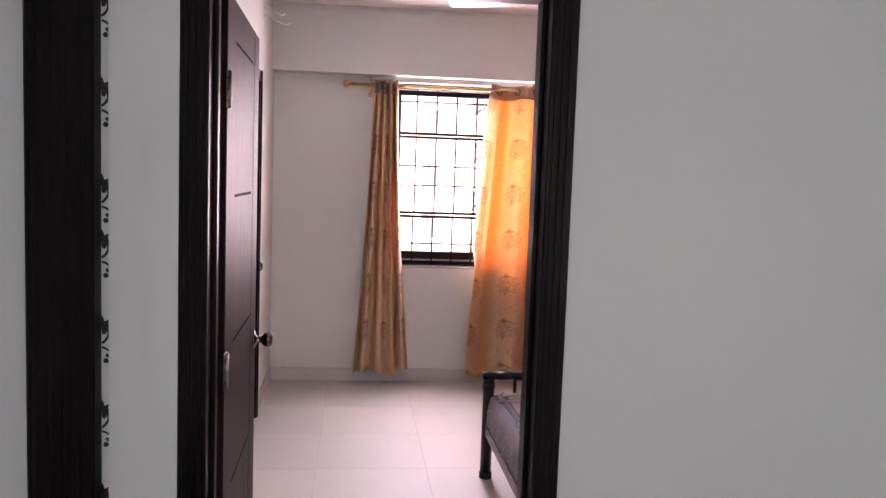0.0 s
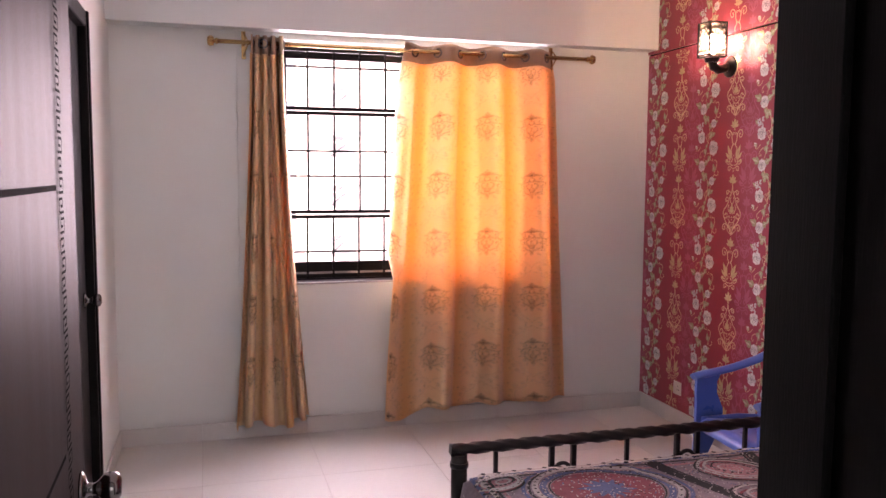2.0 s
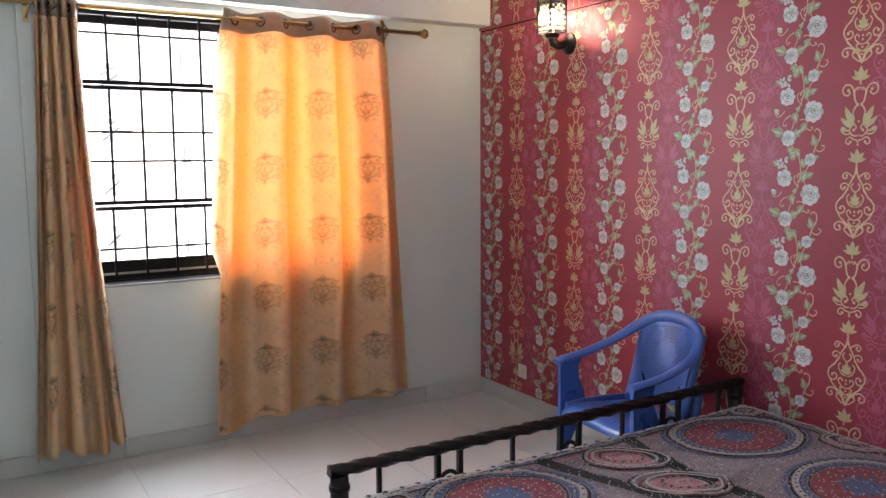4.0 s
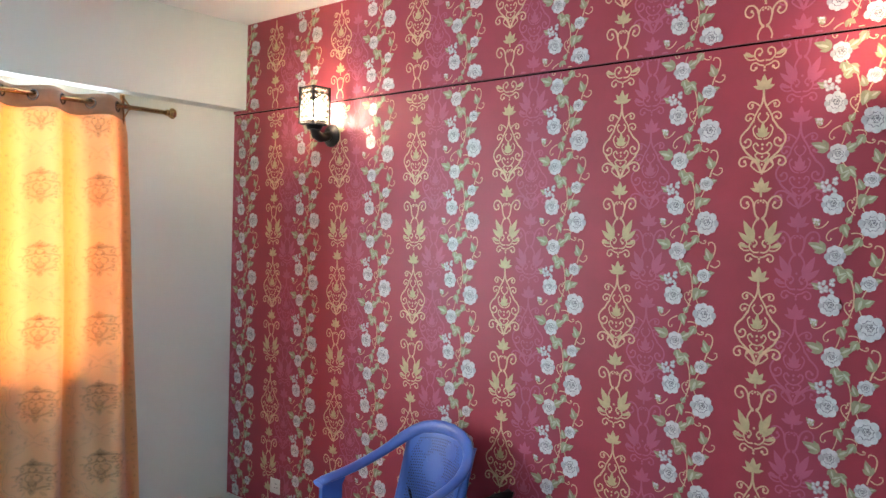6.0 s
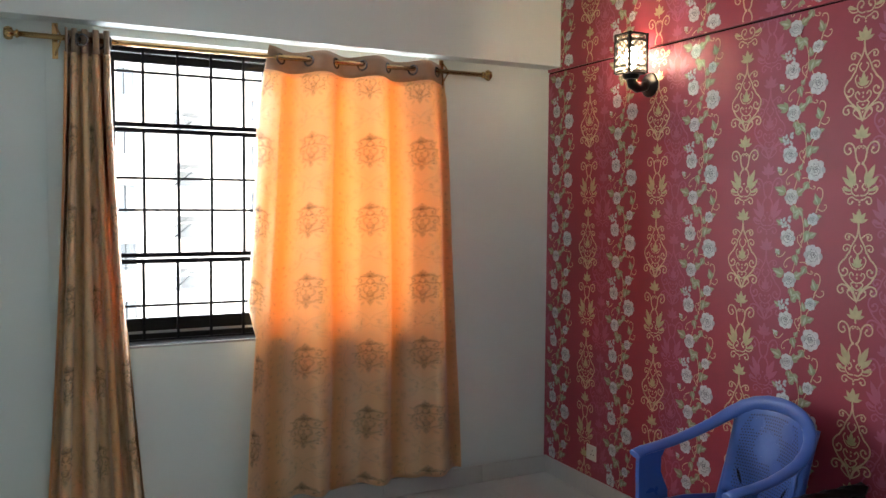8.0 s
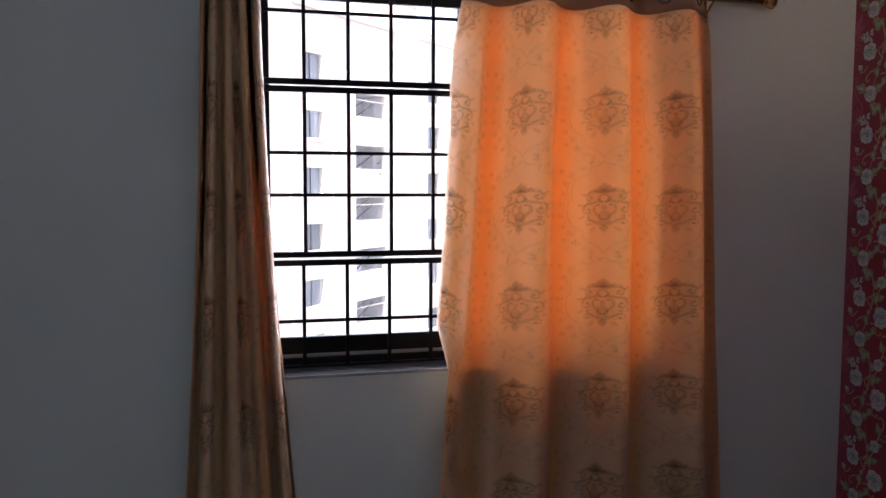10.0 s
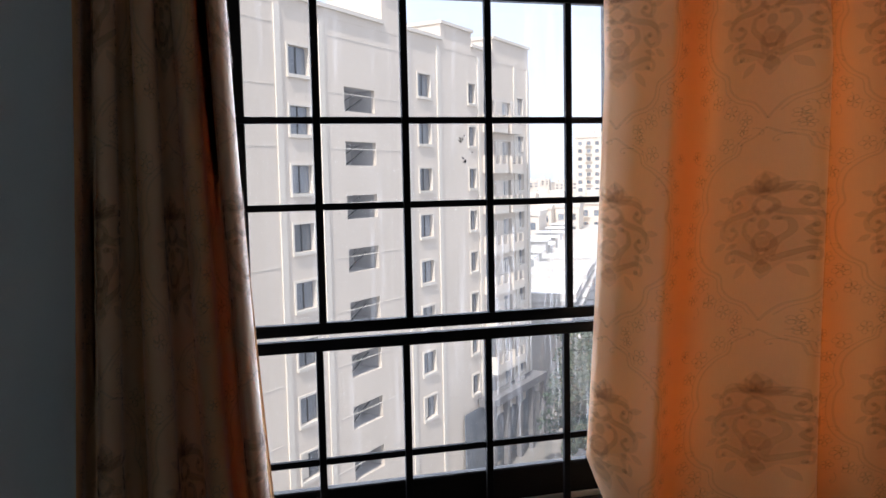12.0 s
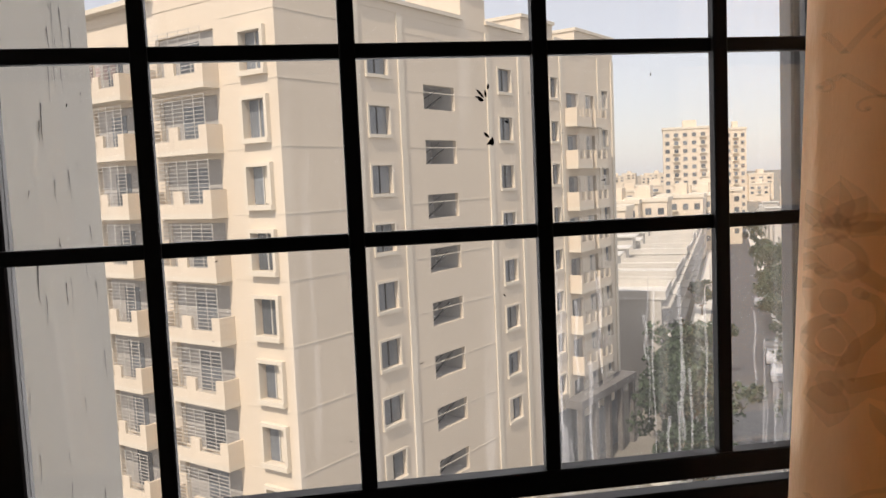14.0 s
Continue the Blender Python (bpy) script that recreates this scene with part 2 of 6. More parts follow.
CARPAINT = shader("car_paint", (0.32, 0.33, 0.35), 0.25, vary=0.05, per_object=0.7, coat=0.4)
RUBBER = shader("rubber", (0.02, 0.02, 0.02), 0.8, vary=0.2)
CLOTH_A = shader("washing_cloth", (0.45, 0.35, 0.33), 0.9, vary=0.3, per_object=0.6)


# ---- building helpers ----
def quad_mesh(name, verts, faces, smooth=False):
    me = bpy.data.meshes.new(name)
    me.from_pydata(verts, [], faces)
    if smooth:
        for p in me.polygons:
            p.use_smooth = True
    me.update()
    return me


def part(name, bm, material, parent=None, label=""):
    """Links a bmesh as one mesh object under a thing or a part."""
    me = bpy.data.meshes.new(name)
    bm.to_mesh(me)
    bm.free()
    me.materials.append(material)
    ob = new(name, me)
    ob.parent = parent
    return tagged(ob, label)


def mesh_part(name, me, material, parent=None, label=""):
    if not me.materials:
        me.materials.append(material)
    ob = new(name, me)
    ob.parent = parent
    return tagged(ob, label)


def thing(name, label, category, x=0, y=0, z=0, rz=0, group="", kind=""):
    ob = new(name)
    ob.matrix_basis = pose(x, y, z, 0, 0, rz)
    ob.empty_display_size = 0.1
    return tagged(ob, label, category, group, kind)


def box(bm, x0, x1, y0, y1, z0, z1, bevel=0.0, seg=1):
    vs = [bm.verts.new((x, y, z)) for x in (x0, x1) for y in (y0, y1) for z in (z0, z1)]
    fs = [bm.faces.new([vs[i] for i in q]) for q in ((0, 1, 3, 2), (4, 6, 7, 5), (0, 4, 5, 1), (2, 3, 7, 6), (0, 2, 6, 4), (1, 5, 7, 3))]
    if bevel:
        es = list({e for f in fs for e in f.edges})
        bmesh.ops.bevel(bm, geom=es, offset=bevel, segments=seg, affect="EDGES", profile=0.5)
    return bm


def boxed(*args, **kw):
    return box(bmesh.new(), *args, **kw)


def tube(bm, pts, r, seg=10, closed=False, cap=True):
    """A round bar along points; r is one radius or one for each point."""
    pts = [Vector(p) for p in pts]
    rs = r if isinstance(r, (list, tuple)) else [r] * len(pts)
    rings, up = [], None
    for i, p in enumerate(pts):
        a, b = pts[max(i - 1, 0)], pts[min(i + 1, len(pts) - 1)]
        if closed:
            a, b = pts[i - 1], pts[(i + 1) % len(pts)]
        d = (b - a).normalized()
        if up is None:
            up = d.orthogonal().normalized()
        up = (up - d * up.dot(d)).normalized()
        side = d.cross(up)
        rings.append([bm.verts.new(p + rs[i] * (math.cos(k * math.tau / seg) * up + math.sin(k * math.tau / seg) * side)) for k in range(seg)])
    pairs = list(zip(rings, rings[1:])) + ([(rings[-1], rings[0])] if closed else [])
    for a, b in pairs:
        for k in range(seg):
            f = bm.faces.new((a[k], a[(k + 1) % seg], b[(k + 1) % seg], b[k]))
            f.smooth = True
    if cap and not closed:
        bm.faces.new(rings[0][::-1]), bm.faces.new(rings[-1])
    return bm


def lathe(bm, profile, centre=(0, 0, 0), axis="z", seg=20):
    """Turned shape from (radius, height) pairs."""
    rings = []
    for r, h in profile:
        ring = []
        for k in range(seg):
            c, s = r * math.cos(k * math.tau / seg), r * math.sin(k * math.tau / seg)
            v = {"z": (c, s, h), "y": (c, h, s), "x": (h, c, s)}[axis]
            ring.append(bm.verts.new(Vector(v) + Vector(centre)))
        rings.append(ring)
    for a, b in zip(rings, rings[1:]):
        for k in range(seg):
            f = bm.faces.new((a[k], a[(k + 1) % seg], b[(k + 1) % seg], b[k]))
            f.smooth = True
    bm.faces.new(rings[0][::-1]), bm.faces.new(rings[-1])
    return bm


def sheet(fn, us, vs, thick=None):
    """A surface fn(u, v) over a grid, as vertices and faces."""
    verts = [fn(u, v) for v in vs for u in us]
    n = len(us)
    faces = [(j * n + i, j * n + i + 1, (j + 1) * n + i + 1, (j + 1) * n + i) for j in range(len(vs) - 1) for i in range(n - 1)]
    return verts, faces


class Print:
    """Flat ornament in two coordinates, laid onto any surface by a mapping."""

    def __init__(self):
        self.polys, self.ids, self.shape = [], [], 0

    def add(self, poly):
        self.polys.append(poly)
        self.ids.append(self.shape)

    def ribbon(self, pts, w0, w1=None):
        w1 = w0 if w1 is None else w1
        n = len(pts)
        left, right = [], []
        for i, (x, y) in enumerate(pts):
            ax, ay = pts[max(i - 1, 0)]
            bx, by = pts[min(i + 1, n - 1)]
            dx, dy = bx - ax, by - ay
            q = math.hypot(dx, dy) or 1
            w = (w0 + (w1 - w0) * i / (n - 1)) / 2
            left.append((x - dy / q * w, y + dx / q * w))
            right.append((x + dy / q * w, y - dx / q * w))
        self.shape += 1
        for i in range(n - 1):
            self.add((left[i], left[i + 1], right[i + 1], right[i]))

    def disc(self, x, y, r, ry=None, n=10, a=0.0):
        ry = ry or r
        ca, sa = math.cos(a), math.sin(a)
        ps = [(r * math.cos(k * math.tau / n), ry * math.sin(k * math.tau / n)) for k in range(n)]
        self.shape += 1
        self.add(tuple((x + px * ca - py * sa, y + px * sa + py * ca) for px, py in ps))

    def ring(self, x, y, r, ry, w, n=40, a=0.0):
        ca, sa = math.cos(a), math.sin(a)
        pts = [(x + r * math.cos(t) * ca - ry * math.sin(t) * sa, y + r * math.cos(t) * sa + ry * math.sin(t) * ca) for t in (k * math.tau / n for k in range(n + 1))]
        self.ribbon(pts, w)

    def leaf(self, x, y, a, length, width):
        ca, sa = math.cos(a), math.sin(a)
        ps = [(0, 0), (0.25, 0.4), (0.55, 0.5), (0.8, 0.28), (1, 0), (0.8, -0.28), (0.55, -0.5), (0.25, -0.4)]
        self.shape += 1
        self.add(tuple((x + px * length * ca - py * width * sa, y + px * length * sa + py * width * ca) for px, py in ps))

    def scroll(self, x, y, a, length, curl, w, mirror=1):
        """A stem that sets off at angle a and rolls up at its end."""
        pts, ang, px, py = [(x, y)], a, x, y
        n = 16
        for k in range(n):
            s = k / n
            ang += mirror * curl * (0.25 + 2.2 * s * s) / n * 2.2
            step = length / n * (1.35 - 0.85 * s)
            px, py = px + math.cos(ang) * step, py + math.sin(ang) * step
            pts.append((px, py))
        self.ribbon(pts, w, w * 0.55)
        self.disc(px, py, w * 0.85, n=7)

    def mesh(self, name, fn, material, parent=None, spots=((0, 0),), keep=None, out=(0, 0, 0)):
        verts, faces = [], []
        for su, sv in spots:
            for i, poly in enumerate(self.polys):
                lift = 1e-5 * (self.ids[i] if i < len(self.ids) else 0)
                pts = [(u + su, v + sv) for u, v in poly]
                if keep and not all(keep(u, v) for u, v in pts):
                    continue
                base = len(verts)
                verts += [tuple(c + lift * o for c, o in zip(fn(u, v), out)) for u, v in pts]
                faces.append(tuple(range(base, base + len(pts))))
        me = quad_mesh(name, verts, faces)
        return tagged(mesh_part(name, me, material, parent), kind="stuff")


def smooth(pts, n=4):
    """Rounds a rough line."""
    out = []
    for i in range(len(pts) - 1):
        p0, p1, p2, p3 = pts[max(i - 1, 0)], pts[i], pts[i + 1], pts[min(i + 2, len(pts) - 1)]
        for k in range(n):
            t = k / n
            out.append(tuple(0.5 * (2 * b + (c - a) * t + (2 * a - 5 * b + 4 * c - d) * t * t + (3 * b - a - 3 * c + d) * t ** 3) for a, b, c, d in zip(p0, p1, p2, p3)))
    return out + [pts[-1]]


# ---- plan ----
XL, XR, YD0, YD1, YB, YBEAM, ZBEAM, ZC = -0.495, 2.83, 2.14, 2.30, 6.37, 6.245, 2.37, 2.865
WX0, WX1, WZ0, WZ1 = 0.405, 2.04, 0.908, 2.335  # window opening
DX0, DX1, DH = -0.225, 0.635, 2.10  # bedroom door, clear

# ---- structure ----
def wall(name, material, boxes, label):
    bm = bmesh.new()
    for b in boxes:
        box(bm, *b)
    ob = part(name, bm, material)
    return tagged(ob, label, "wall", kind="structure")


YO = YB + 0.22  # outer face of the window wall
wall_north = wall("wall_north", WALL, [
    (XL - 0.2, WX0, YB, YO, 0, ZC), (WX1, XR + 0.2, YB, YO, 0, ZC),
    (WX0, WX1, YB, YO, 0, WZ0), (WX0, WX1, YB, YO, WZ1, ZC)], "pale painted plaster wall with a window opening")
beam = wall("ceiling_beam", WALL, [(XL, XR, YBEAM, YB - 0.001, ZBEAM, ZC)], "painted plaster beam over the window")
surround = wall("window_surround", WALL, [
    (0.185, WX0, YB - 0.022, YB - 0.0005, 0.1, ZBEAM - 0.001), (WX1, 2.245, YB - 0.022, YB - 0.0005, 0.1, ZBEAM - 0.001),
    (WX0, WX1, YB - 0.022, YB - 0.0005, 0.1, WZ0)], "slightly proud plaster round the window")
wall_west = wall("wall_west", WALL, [(XL - 0.15, XL, YD1, 4.53, 0, ZC), (XL - 0.15, XL, 5.40, YB, 0, ZC), (XL - 0.15, XL, 4.53, 5.40, 2.25, ZC)], "pale painted plaster wall with a bathroom door")
wall_east = wall("wall_east", PAPER, [(XR, XR + 0.2, YD1, YB, 0, 2.345)], "wall papered in red with gold scrolls and white roses")
wall_east_top = wall("wall_east_upper", PAPER, [(XR - 0.007, XR + 0.2, YD1, YB, 2.353, ZC)], "upper band of red floral wallpaper over a thin ledge")
# near-black strip paints shade into the gap at the ledge
wall("wall_ledge_gap", SHADE_SMUDGE, [(XR + 0.006, XR + 0.2, YD1, YB, 2.345, 2.353)], "near-black strip of painted shade between two bands of wallpaper")
HX0, HX1, HY0 = -1.7, 2.6, -1.8
wall_south = wall("wall_south", HALLWALL, [
    (HX0, -0.655, YD0 + 0.02, YD1, DH + 0.02, ZC), (-0.47, DX0 - 0.03, YD0, YD1, 0, ZC), (DX1 + 0.03, XR + 0.2, YD0, YD1, 0, ZC),
    (DX0 - 0.03, DX1 + 0.03, YD0, YD1, DH + 0.03, ZC), (-0.655, -0.47, YD0 + 0.02, YD1, 0, ZC), (HX0, -1.5, YD0 + 0.02, YD1, 0, DH + 0.02)], "pale grey painted wall with the bedroom doorway")
wall("wall_pier", HALLWALL, [(-0.375, DX0 - 0.03, YD0 - 0.012, YD0 - 0.0005, 0, ZC)], "slightly proud strip of painted plaster beside the doorway")
wall("hall_wall_west", HALLWALL, [(HX0 - 0.15, HX0, HY0, YD1, 0, ZC)], "plain painted hall wall")
wall("hall_wall_east", HALLWALL, [(HX1, HX1 + 0.15, HY0, YD0, 0, ZC)], "plain painted hall wall")
# unseen wall, added to stop direct sun entering the hall opening
wall("opposite_outer_wall", FINWALL, [(-9, 9, HY0 - 4.2, HY0 - 4.0, -6, 11)], "unseen plain wall added to keep the sun out of the hall")
# unseen opening, added so the fill lamp can light the hall
wall("hall_wall_south", HALLWALL, [(HX0, 0.1, HY0 - 0.15, HY0, 0, ZC), (1.7, HX1, HY0 - 0.15, HY0, 0, ZC), (0.1, 1.7, HY0 - 0.15, HY0, 0, 0.85), (0.1, 1.7, HY0 - 0.15, HY0, 2.2, ZC)], "plain painted hall wall with an added, unseen opening for the hall fill")
ceiling = part("ceiling", boxed(HX0 - 0.15, XR + 0.2, HY0 - 0.15, YO, ZC, ZC + 0.15), CEILING)
tagged(ceiling, "white painted plaster ceiling", "ceiling", kind="structure")
floor = part("floor", boxed(HX0 - 0.15, XR + 0.2, HY0 - 0.15, YO, -0.2, -0.004), GROUT)
tagged(floor, "pale marble tiles with thin grey joints", "floor", kind="structure")

# skirting of marble tiles
for nm, bx in (("baseboard_north", (XL, XR, YB - 0.034, YB - 0.0225, 0, 0.1)), ("baseboard_east", (XR - 0.012, XR - 0.0005, YD1, YB - 0.035, 0, 0.098)), ("baseboard_west", (XL + 0.0005, XL + 0.012, 5.46, YB - 0.035, 0, 0.098))):
    sk = tagged(new(nm), "pale grey marble skirting tiles", "skirting", kind="structure")
    along_x = bx[1] - bx[0] > bx[3] - bx[2]
    lo, hi = (bx[0], bx[1]) if along_x else (bx[2], bx[3])
    cuts = [lo] + [c for c in (-0.04 + 0.607 * k for k in range(14)) if lo + 0.05 < c < hi - 0.05] + [hi]
    for a, b in zip(cuts, cuts[1:]):
        q = (a + 0.0008, b - 0.0008, *bx[2:]) if along_x else (bx[0], bx[1], a + 0.0008, b - 0.0008, *bx[4:])
        part("skirting_tile", boxed(*q, bevel=0.0015), TILE, sk)


# ---- window ----
def window():
    w = tagged(new("window_1"), "brown aluminium sliding window with dusty glass", "window", kind="structure")
    yf0, yf1 = 6.50, 6.566
    for a in ((WX0, WX1, yf0, yf1, WZ0, WZ0 + 0.038), (WX0, WX1, yf0, yf1, WZ1 - 0.04, WZ1)):
        part("window_frame", boxed(*a, bevel=0.003), ALU, w)
    for a in ((WX0, WX0 + 0.045), (WX1 - 0.045, WX1)):
        part("window_frame", boxed(*a, yf0, yf1, WZ0 + 0.038, WZ1 - 0.04, bevel=0.003), ALU, w)
    part("track", boxed(WX0 + 0.05, WX1 - 0.05, 6.512, 6.518, WZ0 + 0.038, WZ0 + 0.05, bevel=0.001), ALU_EDGE, w, "worn metal track edge with its highlight painted in")
    part("track", boxed(WX0 + 0.05, WX1 - 0.05, 6.545, 6.551, WZ0 + 0.038, WZ0 + 0.05, bevel=0.001), ALU_EDGE, w, "worn metal track edge with its highlight painted in")
    for x0, x1, y0 in ((WX0 + 0.046, 1.222, 6.522), (1.19, WX1 - 0.046, 6.552)):
        s = part("sash", box(box(bmesh.new(), x0, x1, y0, y0 + 0.022, WZ0 + 0.042, WZ0 + 0.112, bevel=0.003), x0, x1, y0, y0 + 0.022, WZ1 - 0.085, WZ1 - 0.042, bevel=0.003), ALU, w)
        for xa, xb in ((x0, x0 + 0.03), (x1 - 0.03, x1)):
            part("stile", boxed(xa, xb, y0, y0 + 0.022, WZ0 + 0.112, WZ1 - 0.085, bevel=0.002), ALU, s)
        pane = part("pane", boxed(x0 + 0.03, x1 - 0.03, y0 + 0.009, y0 + 0.012, WZ0 + 0.11, WZ1 - 0.083), PANE, s)
        pane.visible_shadow = False
        # dried water streaks and specks on the glass
        rnd, smear, speck = random.Random(7), Print(), Print()
        for k in range(70):
            x = rnd.uniform(max(x0 + 0.05, 0.925), x1 - 0.04)
            z1 = rnd.uniform(1.05, 1.52)
            ln = rnd.uniform(0.05, 0.30) * (0.6 if rnd.random() < 0.5 else 1)
            pts = [(x + 0.0012 * math.sin(j * 1.3 + k), z1 - ln * j / 7) for j in range(8)]
            if pts[-1][1] > WZ0 + 0.12:
                smear.ribbon(pts, rnd.uniform(0.001, 0.0045), rnd.uniform(0.0005, 0.0022))
        for k in range(40):
            x, z = rnd.uniform(x0 + 0.05, x1 - 0.05), rnd.uniform(1.02, 1.9)
            speck.leaf(x, z, rnd.uniform(0, 3), rnd.uniform(0.001, 0.005), rnd.uniform(0.0005, 0.0016))
        if x0 < 0.8:  # black smudges left on the glass
            blot = Print()
            for cx, cz in ((0.882, 1.664), (0.884, 1.623), (0.900, 1.636)):
                for q in range(5 if cx < 0.89 else 1):
                    blot.leaf(cx + rnd.uniform(-0.003, 0.003), cz + rnd.uniform(-0.004, 0.006), rnd.uniform(0, 3.1), rnd.uniform(0.005, 0.011), rnd.uniform(0.002, 0.004))
            blot.mesh("smudge", lambda u, v, yy=y0: (u, yy + 0.0080, v), SHADE_SMUDGE, s, out=(0, -1, 0))
        lay = lambda u, v, yy=y0: (u, yy + 0.0085, v)
        smear.mesh("water_streak", lay, STREAK_GLASS, s, out=(0, -1, 0))
        speck.mesh("speck", lay, STREAK, s, out=(0, -1, 0))
    # dark plate added over the sill, which would otherwise catch too much light
    part("sill_plate", boxed(WX0 + 0.0005, WX1 - 0.0005, YB - 0.021, 6.4995, WZ0 + 0.0005, WZ0 + 0.006, bevel=0.001), ALU, w, "dark metal plate added to darken the sill")
    part("sill_edge", boxed(WX0 + 0.0005, WX1 - 0.0005, YB - 0.026, YB - 0.0225, WZ0 - 0.004, WZ0 + 0.007, bevel=0.001), ALU_EDGE, w, "pale edge of the added sill plate")
    # light reveal of the outer leaf of the wall
    part("window_sill", boxed(WX0 - 0.02, WX1 + 0.02, YO + 0.0005, YO + 0.05, WZ0 - 0.05, WZ0 - 0.005, bevel=0.004), CREAM_TRIM, w)
    return w


STREAK_GLASS = shader("dried_streak", (0.62, 0.61, 0.58), 0.8, vary=0.1, translucent=(0.55, 0.54, 0.52, 0.75), see_through=0.83)
window()


def grille():
    g = thing("window_grille", "black painted iron bar grille inside the window", "window grille")
    y = 6.487
    rows = {"upper": (1.952, WZ1 - 0.01, (2.20,)), "middle": (1.330, 1.925, (1.6986, 1.5465)), "lower": (WZ0 + 0.004, 1.300, (1.085,))}
    for shift, (key, (z0, z1, mids)) in zip((0.0, 0.0, -0.008), rows.items()):
        for z in (z0, z1):
            part("rail", boxed(WX0 + 0.002, WX1 - 0.002, y - 0.009, y + 0.009, z - 0.0105, z + 0.0105, bevel=0.0015), GRILLE, g)
        for z in mids:
            part("crossbar", boxed(WX0 + 0.002, WX1 - 0.002, y - 0.002, y + 0.008, z - 0.006, z + 0.006, bevel=0.0012), GRILLE, g)
        for k in range(-1, 10):
            x = 0.602 + 0.1585 * k + shift + 0.004 * math.sin(3.1 * k)
            if WX0 + 0.01 < x < WX1 - 0.01:
                part("bar", boxed(x - 0.0065, x + 0.0065, y - 0.0075, y + 0.0035, z0 + 0.010, z1 - 0.010, bevel=0.0012), GRILLE, g)
    return g


grille()


# ---- doors ----
def door_frame(name, x0, x1, y0, y1, h, wide, label):
    """Dark timber frame round an opening in a wall across the y axis."""
    f = tagged(new(name), label, "door frame", kind="structure")
    for xa, xb, nm in ((x0 - wide, x0, "jamb"), (x1, x1 + wide, "jamb")):
        bm = boxed(xa, xb, y0 - 0.018, y1 + 0.012, 0, h + wide, bevel=0.004)
        for k in range(3):  # moulded reeds on the face
            c = xa + (xb - xa) * (0.25 + 0.25 * k)
            box(bm, c - 0.006, c + 0.006, y0 - 0.0225, y0 - 0.0175, 0, h + wide, bevel=0.002)
        part(nm, bm, DARKWOOD, f)
    part("head", boxed(x0, x1, y0 - 0.018, y1 + 0.012, h, h + wide, bevel=0.004), DARKWOOD, f)
    for xa, xb in ((x0, x0 + 0.012), (x1 - 0.012, x1)):
        part("stop", boxed(xa, xb, y0 + 0.05, y0 + 0.075, 0, h, bevel=0.002), DARKWOOD, f)
    return f


door_frame("door_frame_bedroom", DX0, DX1, YD0, YD1, DH, 0.072, "black stained timber door frame with reeded face")
nf = tagged(new("door_frame_hall"), "black stained timber frame of the next door", "door frame", kind="structure")
bm = boxed(-0.655, -0.492, YD0 - 0.045, YD0 + 0.019, 0, DH + 0.08, bevel=0.005)
for k in range(4):
    c = -0.63 + 0.035 * k
    box(bm, c - 0.007, c + 0.007, YD0 - 0.05, YD0 - 0.0445, 0, DH + 0.08, bevel=0.002)
part("jamb", bm, DARKWOOD, nf)
part("head", boxed(-1.5, -0.656, YD0 - 0.045, YD0 + 0.019, DH - 0.08, DH + 0.08, bevel=0.005), DARKWOOD, nf)
nd = thing("door_2", "closed pale painted door in the hall", "door", kind="structure")
part("leaf", boxed(-1.5, -0.657, YD0 + 0.03, YD0 + 0.07, 0, DH - 0.085, bevel=0.003), HALLWALL, nd)


def knob(parent, x, y, z, side, scale=1.0):
    """Round door knob on a rose, standing off along x."""
    k = part("door_knob", lathe(bmesh.new(), [(0.033, 0), (0.033, 0.004), (0.026, 0.008), (0.012, 0.012), (0.011, 0.026), (0.016, 0.032), (0.026, 0.040), (0.0285, 0.052), (0.026, 0.063), (0.016, 0.069), (0.004, 0.070)], axis="x", seg=24), CHROME, parent, "dark polished chrome door knob")
    k.matrix_basis = pose(x, y, z, 0, 0, 0 if side > 0 else 180)
    return k


